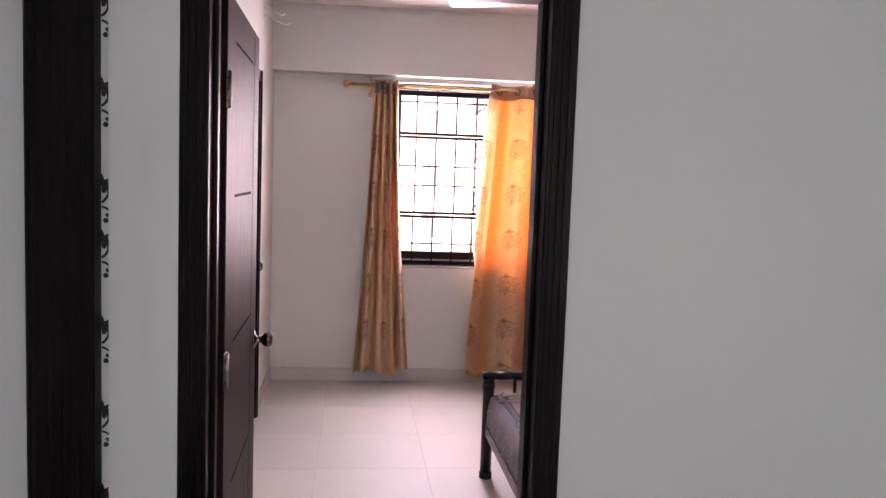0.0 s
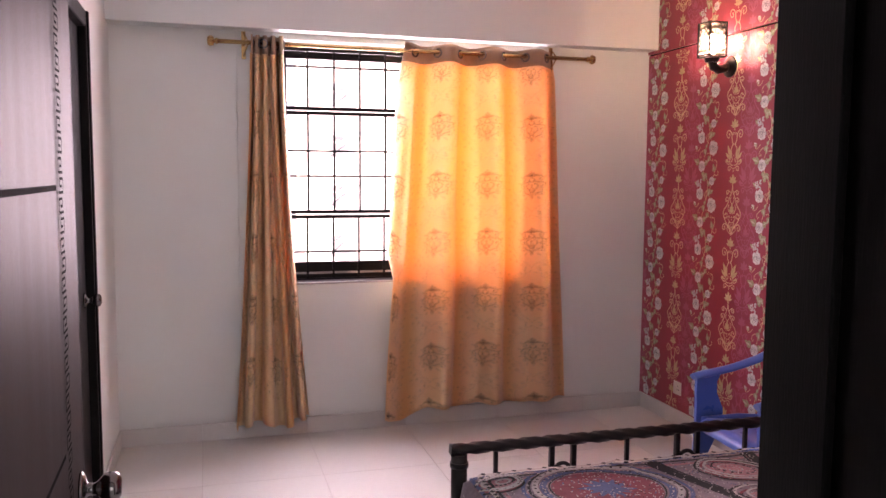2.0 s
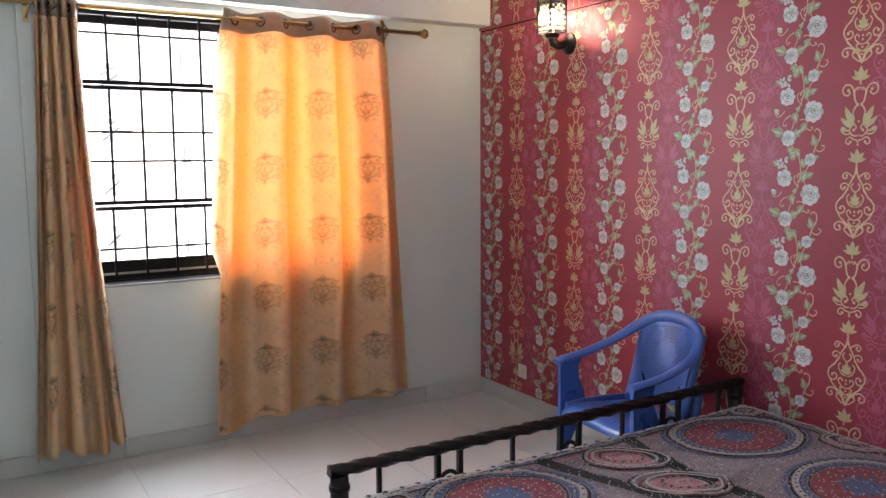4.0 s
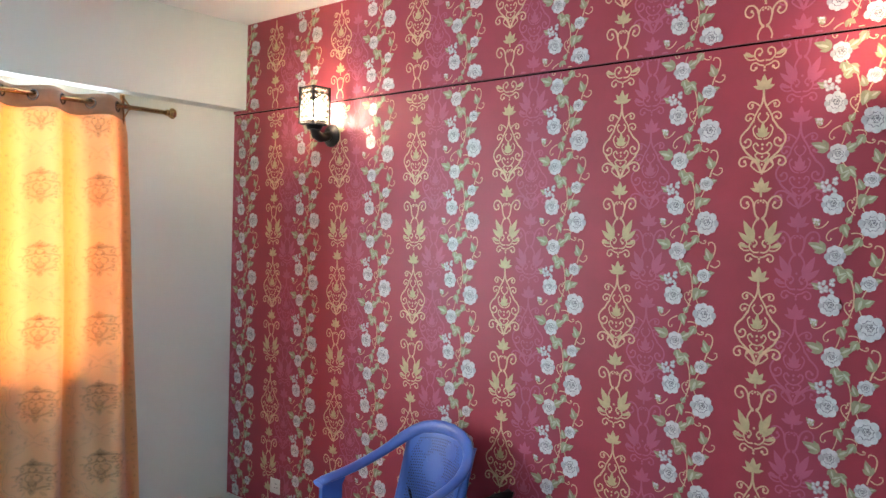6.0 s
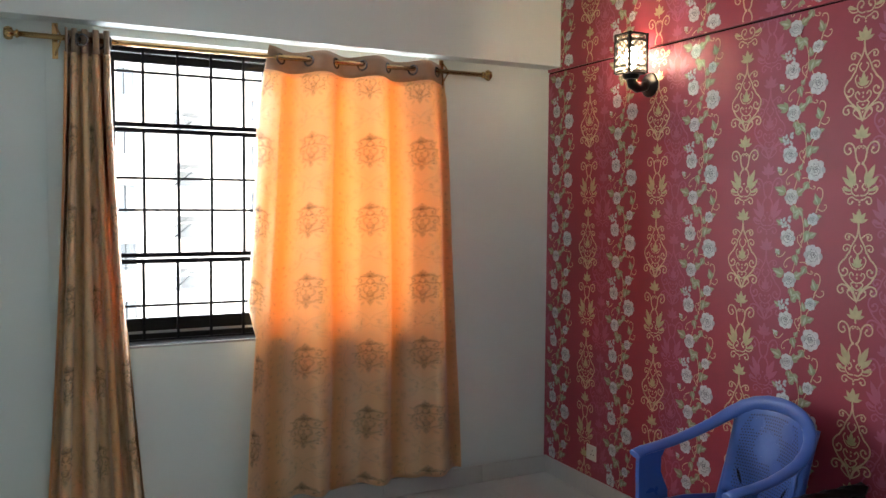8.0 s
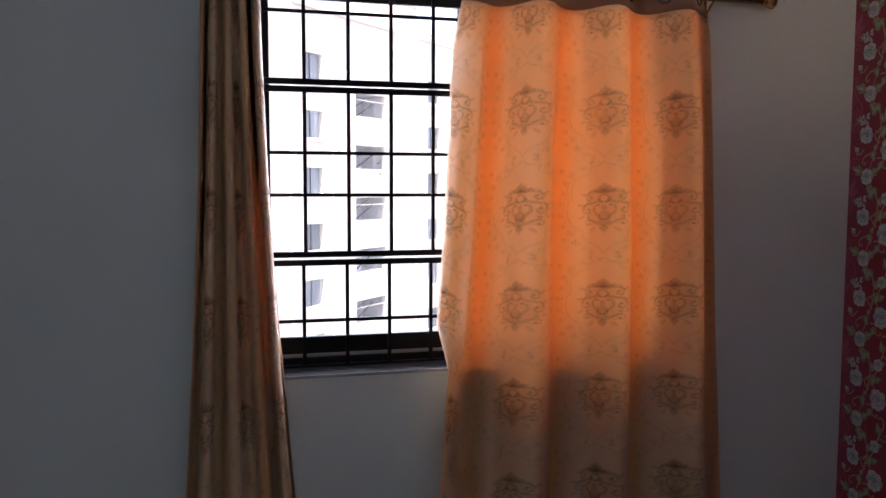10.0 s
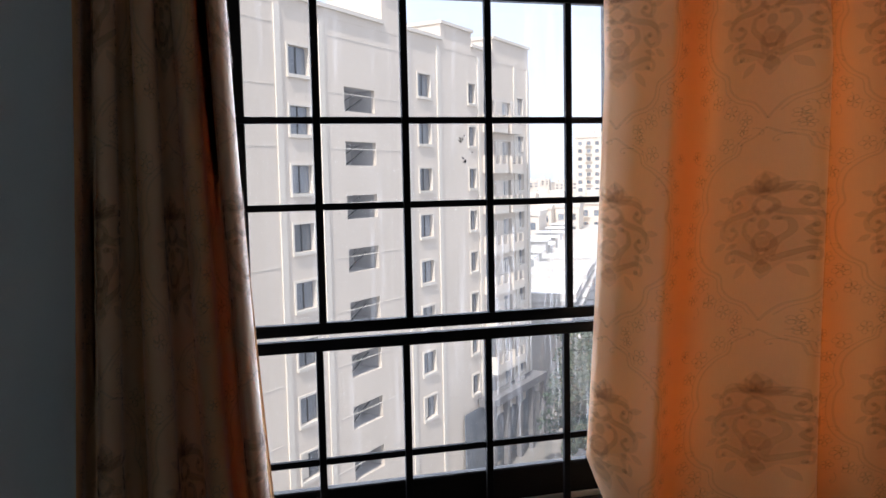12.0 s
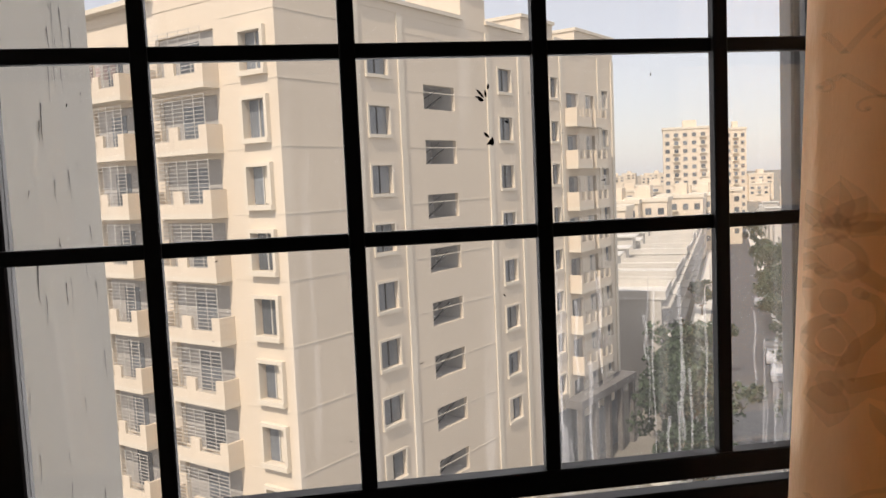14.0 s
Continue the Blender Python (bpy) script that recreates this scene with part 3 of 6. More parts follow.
def bedroom_door():
    """Leaf hung on the left jamb, opened square to the wall; local x is the thickness, y runs from the hinge."""
    d = tagged(new("door_1"), "open dark brown wooden door with carved key pattern", "door", kind="structure")
    d.matrix_basis = pose(DX0 + 0.018, YD1 - 0.005, 0.008, 0, 0, 1.0)
    W, H, T = 0.815, DH - 0.012, 0.038
    part("leaf", boxed(-T, 0, 0, W, 0, H, bevel=0.003), LEAFWOOD, d)
    cut = Print()
    # routed lines across the panel, and a narrow strip of key pattern towards the lock side; flat ribbons, groove shade
    # in their colour
    for z in (0.24, 0.67, 1.10, 1.53, 1.97):
        cut.ribbon([(0.165, z), (0.60, z)], 0.009)
    z, k = 0.05, 0
    while z < H - 0.05:
        p = [(0.608, z), (0.652, z), (0.652, z + 0.022), (0.618, z + 0.022), (0.618, z + 0.010), (0.640, z + 0.010)]
        if k % 2:
            p = [(1.26 - a, b) for a, b in p]
        for a, b in zip(p, p[1:]):
            cut.ribbon([a, b], 0.0045)
        z += 0.032
        k += 1
    cut.mesh("carved_line", lambda u, v: (0.0006, u, v), SHADE_SMUDGE, d, out=(1, 0, 0))
    knob(d, 0.0, W - 0.062, 0.985, 1)
    knob(d, -T, W - 0.062, 0.985, -1)
    for hz in (0.28, 1.05, 1.82):
        h = part("hinge", boxed(0.001, 0.003, -0.03, 0.028, hz - 0.05, hz + 0.05, bevel=0.001), STEEL, d, "steel butt hinge")
        part("pin", tube(bmesh.new(), [(0.006, 0, hz - 0.05), (0.006, 0, hz + 0.05)], 0.006, 10), STEEL, h)
        for dz in (-0.03, 0.0, 0.03):
            part("screw", lathe(bmesh.new(), [(0.004, 0.003), (0.004, 0.0042), (0.002, 0.0045)], (0, -0.016, hz + dz), "x", 8), SHADE_SMUDGE, h)
    return d


bedroom_door()


def bathroom_door():
    d = tagged(new("door_3"), "closed dark stained bathroom door in its frame", "door", kind="structure")
    y0, y1, h = 4.53, 5.40, 2.25
    for a, b in ((y0, y0 + 0.07), (y1 - 0.07, y1)):
        bm = boxed(XL - 0.14, XL + 0.022, a, b, 0, h, bevel=0.004)
        box(bm, XL + 0.0215, XL + 0.03, a + 0.02, b - 0.02, 0, h, bevel=0.003)
        part("jamb", bm, DARKWOOD, d)
    part("head", boxed(XL - 0.14, XL + 0.022, y0 + 0.07, y1 - 0.07, h - 0.07, h, bevel=0.004), DARKWOOD, d)
    part("leaf", boxed(XL - 0.05, XL - 0.012, y0 + 0.072, y1 - 0.072, 0.008, h - 0.072, bevel=0.003), DARKWOOD, d)
    knob(d, XL - 0.012, y1 - 0.13, 1.01, 1)


bathroom_door()


# ---- curtains ----
def column_at(u, marks):
    """Which brocade column a place across the cloth belongs to: whole numbers at the middle of a column."""
    for i, (a, b) in enumerate(zip(marks, marks[1:])):
        if u <= b or i == len(marks) - 2:
            return i + (u - a) / (b - a)
    return 0.0


def brocade():
    """Pale gold satin in broad columns with thinner, deeper orange bands between that let more light through; the bands
    hold the pleats' light and shade as well as the weave.
    """
    m = bpy.data.materials.new("gold_brocade")
    m.use_nodes = True
    t, n = m.node_tree, m.node_tree.nodes
    b = n["Principled BSDF"]

    def op(kind, a, c=0.0, d=None):
        node = n.new("ShaderNodeMath")
        node.operation = kind
        for i, q in enumerate((a, c) if d is None else (a, c, d)):
            if isinstance(q, (int, float)):
                node.inputs[i].default_value = q
            else:
                t.links.new(q, node.inputs[i])
        return node.outputs[0]

    def step(x, lo, hi):
        node = n.new("ShaderNodeMapRange")
        node.interpolation_type = "SMOOTHSTEP"
        t.links.new(x, node.inputs[0])
        node.inputs[1].default_value, node.inputs[2].default_value = lo, hi
        return node.outputs[0]

    def blend(f, a, c):
        node = n.new("ShaderNodeMix")
        node.data_type = "RGBA"
        for i, q in ((0, f), (6, a), (7, c)):
            if isinstance(q, tuple):
                node.inputs[i].default_value = (*q, 1)
            elif isinstance(q, (int, float)):
                node.inputs[i].default_value = q
            else:
                t.links.new(q, node.inputs[i])
        return node.outputs[2]

    uv, sep = n.new("ShaderNodeUVMap"), n.new("ShaderNodeSeparateXYZ")
    t.links.new(uv.outputs[0], sep.inputs[0])
    fx = op("SUBTRACT", op("FRACT", op("ADD", sep.outputs[0], 100.5)), 0.5)
    # paler on pleat crests, deeper in the valleys: fold light put into the colour
    band = op("SUBTRACT", 1.0, step(op("ABSOLUTE", fx), 0.18, 0.50))
    grain = n.new("ShaderNodeTexNoise")
    grain.inputs["Scale"].default_value, grain.inputs["Detail"].default_value = 420, 2
    gc, gm = n.new("ShaderNodeTexCoord"), n.new("ShaderNodeMapping")
    gm.inputs["Scale"].default_value = (1, 1, 0.15)
    t.links.new(gc.outputs["Object"], gm.inputs[0]), t.links.new(gm.outputs[0], grain.inputs["Vector"])
    cloth = blend(band, (0.68, 0.42, 0.18), (0.80, 0.60, 0.36))
    cloth = blend(op("MULTIPLY", grain.outputs[0], 0.25), cloth, (0.58, 0.41, 0.22))
    t.links.new(cloth, b.inputs["Base Color"])
    b.inputs["Sheen Weight"].default_value, b.inputs["Metallic"].default_value = 0.3, 0.15
    b.inputs["Roughness"].default_value = 0.36
    bp = n.new("ShaderNodeBump")
    bp.inputs["Strength"].default_value, bp.inputs["Distance"].default_value = 0.5, 0.001
    t.links.new(grain.outputs[0], bp.inputs["Height"])
    t.links.new(bp.outputs[0], b.inputs["Normal"])
    tr, ms = n.new("ShaderNodeBsdfTranslucent"), n.new("ShaderNodeMixShader")
    t.links.new(blend(band, (0.95, 0.40, 0.10), (1.0, 0.61, 0.29)), tr.inputs[0])
    t.links.new(op("MULTIPLY_ADD", band, -0.05, 0.31), ms.inputs[0])
    t.links.new(b.outputs[0], ms.inputs[1]), t.links.new(tr.outputs[0], ms.inputs[2])
    t.links.new(ms.outputs[0], n["Material Output"].inputs[0])
    return m


BROCADE = brocade()
WOVEN = shader("woven_brown_silk", (0.36, 0.17, 0.055), 0.5, vary=0.25, scale=60, fine=500, bump=0.2, see_through=0.85)
WOVEN_LINE = shader("woven_line", (0.42, 0.23, 0.09), 0.5, vary=0.25, scale=60, fine=500, bump=0.2, see_through=0.88)


def woven_cell():
    """One repeat of the weave, 0.285 by 0.351 m: a brown medallion, its cusped double rim and the lace of small flowers outside it."""
    core, lace = Print(), Print()
    for m in (1, -1):
        def line(*pts, w=0.010, w1=0.006, to=core):
            ps = smooth([(m * x, y) for x, y in pts], 3)
            to.ribbon(ps, w, w1)
            if to is core:
                to.disc(*ps[-1], w1 * 0.8, n=7)

        def leaf(x, y, a, ln, wd):
            core.leaf(m * x, y, a if m > 0 else math.pi - a, ln, wd)
        for a, ln in ((1.15, 0.030), (0.55, 0.032)):
            leaf(0.0, 0.054, a, ln, 0.014)
        line((0.004, 0.054), (0.022, 0.060), (0.042, 0.056), (0.050, 0.042), (0.042, 0.030), (0.031, 0.036), (0.036, 0.044), w=0.011)
        line((0.006, 0.030), (0.022, 0.020), (0.044, 0.018), (0.060, 0.006), (0.060, -0.012), (0.046, -0.020), (0.036, -0.010), (0.044, -0.002), w=0.012)
        line((0.006, -0.055), (0.012, -0.030), (0.024, -0.012), (0.022, 0.006), (0.012, 0.010), w=0.010)
        line((0.006, -0.062), (0.024, -0.050), (0.040, -0.042), (0.052, -0.048), (0.050, -0.060), (0.040, -0.058), w=0.010)
        leaf(0.046, 0.048, 0.4, 0.026, 0.012), leaf(0.056, 0.014, 0.1, 0.024, 0.012), leaf(0.054, -0.024, -0.5, 0.024, 0.012), leaf(0.020, -0.068, -0.9, 0.030, 0.013), leaf(0.034, -0.030, -0.2, 0.022, 0.010)
        line((0.0, 0.048), (0.010, 0.040), (0.012, 0.028), (0.004, 0.020), w=0.007)
        line((0.0, -0.012), (0.008, -0.022), (0.010, -0.036), (0.002, -0.044), w=0.007)
        rim = [(0, 0.168), (0.016, 0.154), (0.034, 0.146), (0.040, 0.128), (0.062, 0.120), (0.086, 0.100), (0.094, 0.070), (0.090, 0.044), (0.100, 0.026), (0.104, -0.006), (0.098, -0.040), (0.082, -0.064), (0.062, -0.080), (0.058, -0.104), (0.042, -0.124), (0.020, -0.136), (0.008, -0.152), (0, -0.168)]
        line(*rim, w=0.0036, w1=0.0036, to=lace)
        line(*[(x * 1.07 + 0.003, y * 1.035) for x, y in rim[1:-1]], w=0.0022, w1=0.0022, to=lace)
        rnd = random.Random(3)
        for x, y, r in ((0.060, 0.150, 0.013), (0.092, 0.130, 0.014), (0.112, 0.100, 0.011), (0.116, 0.060, 0.010), (0.124, 0.020, 0.012), (0.124, -0.022, 0.010), (0.116, -0.062, 0.012), (0.094, -0.088, 0.014), (0.080, -0.122, 0.012), (0.054, -0.146, 0.013), (0.030, -0.165, 0.010), (0.034, 0.169, 0.009), (0.112, -0.110, 0.010), (0.122, 0.145, 0.009)):
            for k in range(5):  # outlined petals
                a = k * math.tau / 5 + x * 40
                lace.ring(m * (x + 0.62 * r * math.cos(a)), y + 0.62 * r * math.sin(a), 0.42 * r, 0.36 * r, 0.0020, 8, a)
            lace.disc(m * x, y, 0.0024, n=6)
            lace.scroll(m * (x - 0.010), y - 0.016, rnd.uniform(0, 6.28), 0.032, 2.4, 0.0022, m)
    for q in range(4):  # tight ground weave under the medallion, lobed at its rim
        for k in range(32):
            edge = [(1 + 0.10 * math.cos(8 * t), t) for t in (k * math.tau / 32, (k + 1) * math.tau / 32)]
            lace.add(tuple((0.056 * f * e * math.sin(t), 0.082 * f * e * math.cos(t) + 0.004) for f, (e, t) in ((q / 4, edge[0]), ((q + 1) / 4, edge[0]), ((q + 1) / 4, edge[1]), (q / 4, edge[1]))))
    for y in (0.056, 0.0, -0.030, -0.062):
        core.disc(0, y, 0.0065, 0.010, 8)
    core.leaf(0, -0.060, -1.57, 0.036, 0.020), core.leaf(0, 0.054, 1.57, 0.036, 0.015)
    return core, lace


CELL = woven_cell()


def fold_right(u, v):
    """Right curtain: u across, v from the top (0) to the hem (1); deep soft pleats over a rod."""
    x0, x1 = 1.155 - 0.14 * v, 2.142 + 0.10 * v
    w = min(1.0, v * 4)
    ph = math.tau * 3.5 * (u + 0.012 * math.sin(3 * v + 4 * u) * v)
    x = x0 + (x1 - x0) * u + 0.010 * math.sin(6 * v + 9 * u) * v + 0.009 * math.sin(2 * ph) * w * math.sin(math.pi * u) ** 0.5
    a = 0.036 + 0.026 * w + 0.010 * v * math.sin(5 * u + 1)
    z = 2.338 - (2.215 + 0.072 * math.exp(-((u - 0.09) / 0.11) ** 2) + 0.012 * math.sin(19 * u) + 0.010 * u) * v + 0.006 * math.cos(ph) * (1 - v)
    y = 6.315 - 0.024 * w - a * (math.cos(ph) + 0.25 * math.cos(2 * ph) * w + 0.10 * math.sin(3 * ph + 2 * v) * v) - 0.03 * v * u * (1 - u) - 0.012 * v
    y += 0.005 * math.sin(31 * u + 5 * v) * v + 0.008 * max(0, v - 0.8) * 5 * math.sin(40 * u) + 0.003 * math.sin(70 * u + 9 * v) * w
    y += 0.21 * max(0.0, 1 - u / 0.085) ** 1.15 * min(1.0, v * 8) * min(1.0, max(0.0, (z - 0.94) * 8))
    lim = 6.339 if z < 0.96 else 6.339 + min(0.128, (z - 0.96) * 0.8)
    return x, min(y, lim), z


def fold_left(u, v):
    """Left curtain drawn into a bundle of deep folds."""
    x0, x1 = 0.262 - 0.115 * v ** 1.4, 0.448 + 0.125 * v ** 1.5
    ph = math.tau * 4.5 * (u + 0.05 * math.sin(math.tau * u) * v + 0.02 * math.sin(5 * u + 2 * v))
    x = x0 + (x1 - x0) * u + 0.007 * math.sin(2 * ph)
    a = 0.034 + 0.016 * v + 0.008 * math.sin(7 * u + 2)
    y = 6.312 - a * math.cos(ph) - 0.02 * v - 0.05 * v * math.sin(math.pi * u)
    y += 0.075 * max(0.0, (u - 0.90) / 0.10) ** 1.5 * min(1.0, v * 8) * (1 if v < 0.6 else max(0.0, 1 - (v - 0.6) * 12))
    return x, min(y, 6.342 + 0.05 * (u > 0.9) * (v < 0.6)), 2.338 - (2.245 + 0.02 * math.cos(10 * u)) * v


def curtain(name, fn, nu, label, marks, grommets, second):
    c = thing(name, label, "curtain", group="curtains at the window")
    split = 0.047
    us = [i / nu for i in range(nu + 1)]
    vb = [split * j / 4 for j in range(5)]
    vm = [split + (1 - split) * j / 70 for j in range(71)]
    layers = [("cloth", vm, BROCADE, "", fn), ("heading", vb, SATIN_BAND, "taupe heading band with metal eyelets", fn)]
    if second:  # gathered cloth lies in two layers
        layers.append(("inner_fold", vm, BROCADE, "", lambda u, v: (fn(u, v)[0] - 0.004, min(fn(0.97 * u + 0.03 * math.sin(9 * u), v)[1] + 0.026, 6.342), fn(u, v)[2] + 0.01)))
    for nm, vv, mt, lb, f in layers:
        verts, faces = sheet(f, us, vv)
        me = quad_mesh(nm, verts, faces, True)
        layer = me.uv_layers.new(name="weave")
        for loop in me.loops:
            j, i = divmod(loop.vertex_index, len(us))
            layer.data[loop.index].uv = (column_at(us[i], marks), (0.8535 - vv[j]) / 0.1585)
        ob = mesh_part(nm, me, mt, c, lb)
        if nm != "inner_fold":
            so = ob.modifiers.new("thickness", "SOLIDIFY")
            so.thickness, so.offset = 0.0012, 1.0
    def proud(u, v, lift):
        u, v = min(max(u, 0.002), 0.995), min(max(v, 0.002), 0.995)
        p, a, d = Vector(fn(u, v)), Vector(fn(u + 0.003, v)), Vector(fn(u, v + 0.003))
        q = (a - p).cross(d - p)
        q = q.normalized() if q.y < 0 else -q.normalized()
        return tuple(p + q * lift)

    def weave(lift, i, j):
        def put(x, y):
            c = i + x / 0.285
            k = min(max(int(c), 0), len(marks) - 2)
            return proud(marks[k] + (c - k) * (marks[k + 1] - marks[k]), 0.8535 - 0.1585 * (j + y / 0.351), lift)
        return put

    for nm, pr, mt, lift in (("woven_lace", CELL[1], WOVEN_LINE, 0.0020), ("woven_medallion", CELL[0], WOVEN, 0.0026)):
        verts, faces = [], []
        for i in range(len(marks)):
            for j in range(0 if second else -1, 6):
                put = weave(lift, i, j)
                for poly in pr.polys:
                    x, y = poly[0]
                    col, v = i + x / 0.285, 0.8535 - 0.1585 * (j + y / 0.351)
                    k = min(max(int(col), 0), len(marks) - 2)
                    u = marks[k] + (col - k) * (marks[k + 1] - marks[k])
                    if 0.006 < u < 0.992 and split + 0.006 < v < 0.994:
                        faces.append(tuple(range(len(verts), len(verts) + len(poly))))
                        verts += [put(px, py) for px, py in poly]
        tagged(mesh_part(nm, quad_mesh(nm, verts, faces), mt, c), kind="stuff")
    for u in grommets:
        p = Vector(fn(u, 0.021))
        d = (Vector(fn(u + 0.01, 0.021)) - p).normalized()
        s = Vector((0, 0, 1))
        ring = [p + 0.024 * (math.cos(k * math.tau / 18) * d + math.sin(k * math.tau / 18) * s) for k in range(18)]
        part("eyelet", tube(bmesh.new(), ring, 0.005, 8, closed=True), CHROME, c, "shiny metal eyelet")
    return c


curtain("curtain", fold_right, 180, "gold satin brocade curtain hanging half across the window", (0.012, 0.235, 0.532, 0.812, 1.09), [k / 14 for k in (1, 3, 5, 7, 9, 11, 13)], False)
curtain("curtain", fold_left, 180, "gold satin brocade curtain drawn aside into a bundle", (-0.21, 0.17, 0.55, 0.93, 1.31), [k / 22 for k in range(1, 22, 4)], True)


def curtain_rod():
    r = thing("curtain_rod", "brass curtain rod with turned finials on brackets", "curtain rod")
    z, y = 2.298, 6.315
    bm = tube(bmesh.new(), [(0.085, y, z), (2.35, y, z)], 0.0125, 16)
    part("rod", bm, BRASS, r)
    for x, s in ((0.085, -1), (2.35, 1)):
        prof = [(0.0125, 0), (0.018, 0.004), (0.018, 0.010), (0.012, 0.014), (0.012, 0.02), (0.020, 0.024), (0.0255, 0.034), (0.0255, 0.046), (0.018, 0.056), (0.004, 0.060)]
        f = part("finial", lathe(bmesh.new(), prof, axis="x", seg=18), BRASS, r)
        f.matrix_basis = pose(x, y, z, 0, 0, 0 if s > 0 else 180)
        for k in range(8):
            a = k * math.tau / 8
            part("finial_rib", tube(bmesh.new(), [(q, 0.99 * w * math.cos(a), 0.99 * w * math.sin(a)) for w, q in ((0.021, 0.024), (0.027, 0.034), (0.027, 0.046), (0.018, 0.057))], 0.0022, 6), BRASS, f)
    for x in (0.245, 2.135):
        b = part("bracket", tube(bmesh.new(), [(x - 0.02, YB - 0.024, z + 0.06), (x, y, z + 0.012), (x + 0.012, y - 0.012, z - 0.006), (x, y, z - 0.016), (x - 0.02, YB - 0.024, z - 0.075)], 0.004, 8), BRASS, r)
        part("plate", boxed(x - 0.032, x - 0.008, YB - 0.0275, YB - 0.0222, z - 0.09, z + 0.065, bevel=0.001), BRASS, b)
    return r


curtain_rod()


# ---- wallpaper print ----
def gold_tile():
    """One repeat of the gold scroll column, 0.662 high, and its leaves; u to the side, v up, drawn in millimetres."""
    g, o = Print(), Print()
    at = lambda x, y: (x * 0.00112, -(y + 20.3) * 0.00101)

    def palmette(y):
        for a, ln, wd in ((1.57, 50, 21), (0.95, 44, 17), (2.19, 44, 17), (0.35, 38, 13), (2.79, 38, 13)):
            x0, y0 = at(0, y + 26)
            o.leaf(x0, y0, a, ln * 0.00105, wd * 0.00105)
        o.leaf(*at(0, y + 22), -1.57, 0.020, 0.009)
        g.disc(*at(0, y + 40), 0.0042, n=8)

    palmette(-10), palmette(340)
    for m in (1, -1):
        def line(*pts, w=7.2, w1=5.2, bud=5.6):
            ps = smooth([at(m * x, y) for x, y in pts])
            g.ribbon(ps, w * 0.001, w1 * 0.001)
            if bud:
                g.disc(ps[-1][0], ps[-1][1], bud * 0.001, n=8)

        def leaf(x, y, a, ln, wd):
            o.leaf(*at(m * x, y), a if m > 0 else math.pi - a, ln * 0.001, wd * 0.001)
        # tall vase: a neck of small scrolls over broad volutes and a spreading foot
        line((0, 34), (3, 56), (9, 74), (18, 90), (26, 108), (30, 126), bud=0)
        line((10, 74), (22, 62), (38, 56), (48, 66), (43, 78), (33, 76), (34, 67), w=5.4)
        line((24, 104), (38, 96), (50, 100), (54, 112), (46, 120), (39, 113), w=5)
        line((28, 118), (38, 134), (46, 148), (58, 160), (68, 178), (66, 200), (52, 212), (38, 205), (36, 190), (46, 183), (53, 192))
        line((62, 206), (50, 228), (32, 246), (16, 262), (5, 284), (0, 306), bud=0)
        line((4, 296), (14, 272), (30, 254), (50, 244), (66, 250), (71, 266), (61, 277), (49, 271), (53, 260))
        line((0, 300), (12, 296), (24, 286), (34, 274), (30, 264), w=5)
        line((0, 236), (12, 232), (24, 220), (28, 206), (20, 198), (14, 206), w=5, bud=4)
        line((0, 262), (14, 252), (22, 240), (16, 234), w=4.4, bud=3.6)
        line((0, 130), (10, 122), (16, 108), (10, 98), w=4.6, bud=3.6)
        line((2, 186), (16, 182), (26, 168), (30, 150), (24, 140), w=4.6, bud=3.6)
        leaf(0, 180, 0.62, 30, 11), leaf(0, 178, 1.1, 38, 12)
        leaf(6, 268, 0.9, 26, 9)
        # paired scrolls over a lyre of acanthus
        line((4, 462), (15, 444), (20, 420), (24, 400), (36, 384), (52, 382), (62, 396), (59, 414), (46, 422), (36, 412), (42, 402))
        line((6, 392), (16, 400), (20, 412), w=4.4, bud=4.4)
        line((4, 452), (16, 470), (22, 490), (16, 512), bud=0)
        leaf(18, 540, 1.13, 88, 26), leaf(22, 546, 0.72, 66, 20), leaf(20, 538, 1.55, 56, 15), leaf(30, 556, 0.25, 44, 12)
        line((2, 572), (18, 572), (31, 556), (28, 536), (15, 530), (8, 542), (16, 552), w=5.6)
        line((30, 566), (48, 566), (62, 552), (58, 540), (50, 546), w=5)
        line((2, 590), (16, 586), (28, 578), (40, 584), (42, 598), (32, 604), (26, 596), w=5)
        g.disc(*at(m * 8, 402), 0.0036, n=8)
    o.leaf(*at(0, 182), 1.57, 0.056, 0.019)
    for y in (28, 34, 132, 204, 218, 246, 272, 396, 520, 596, 606):
        g.disc(*at(0, y), 0.0044, n=8)
    return g, o


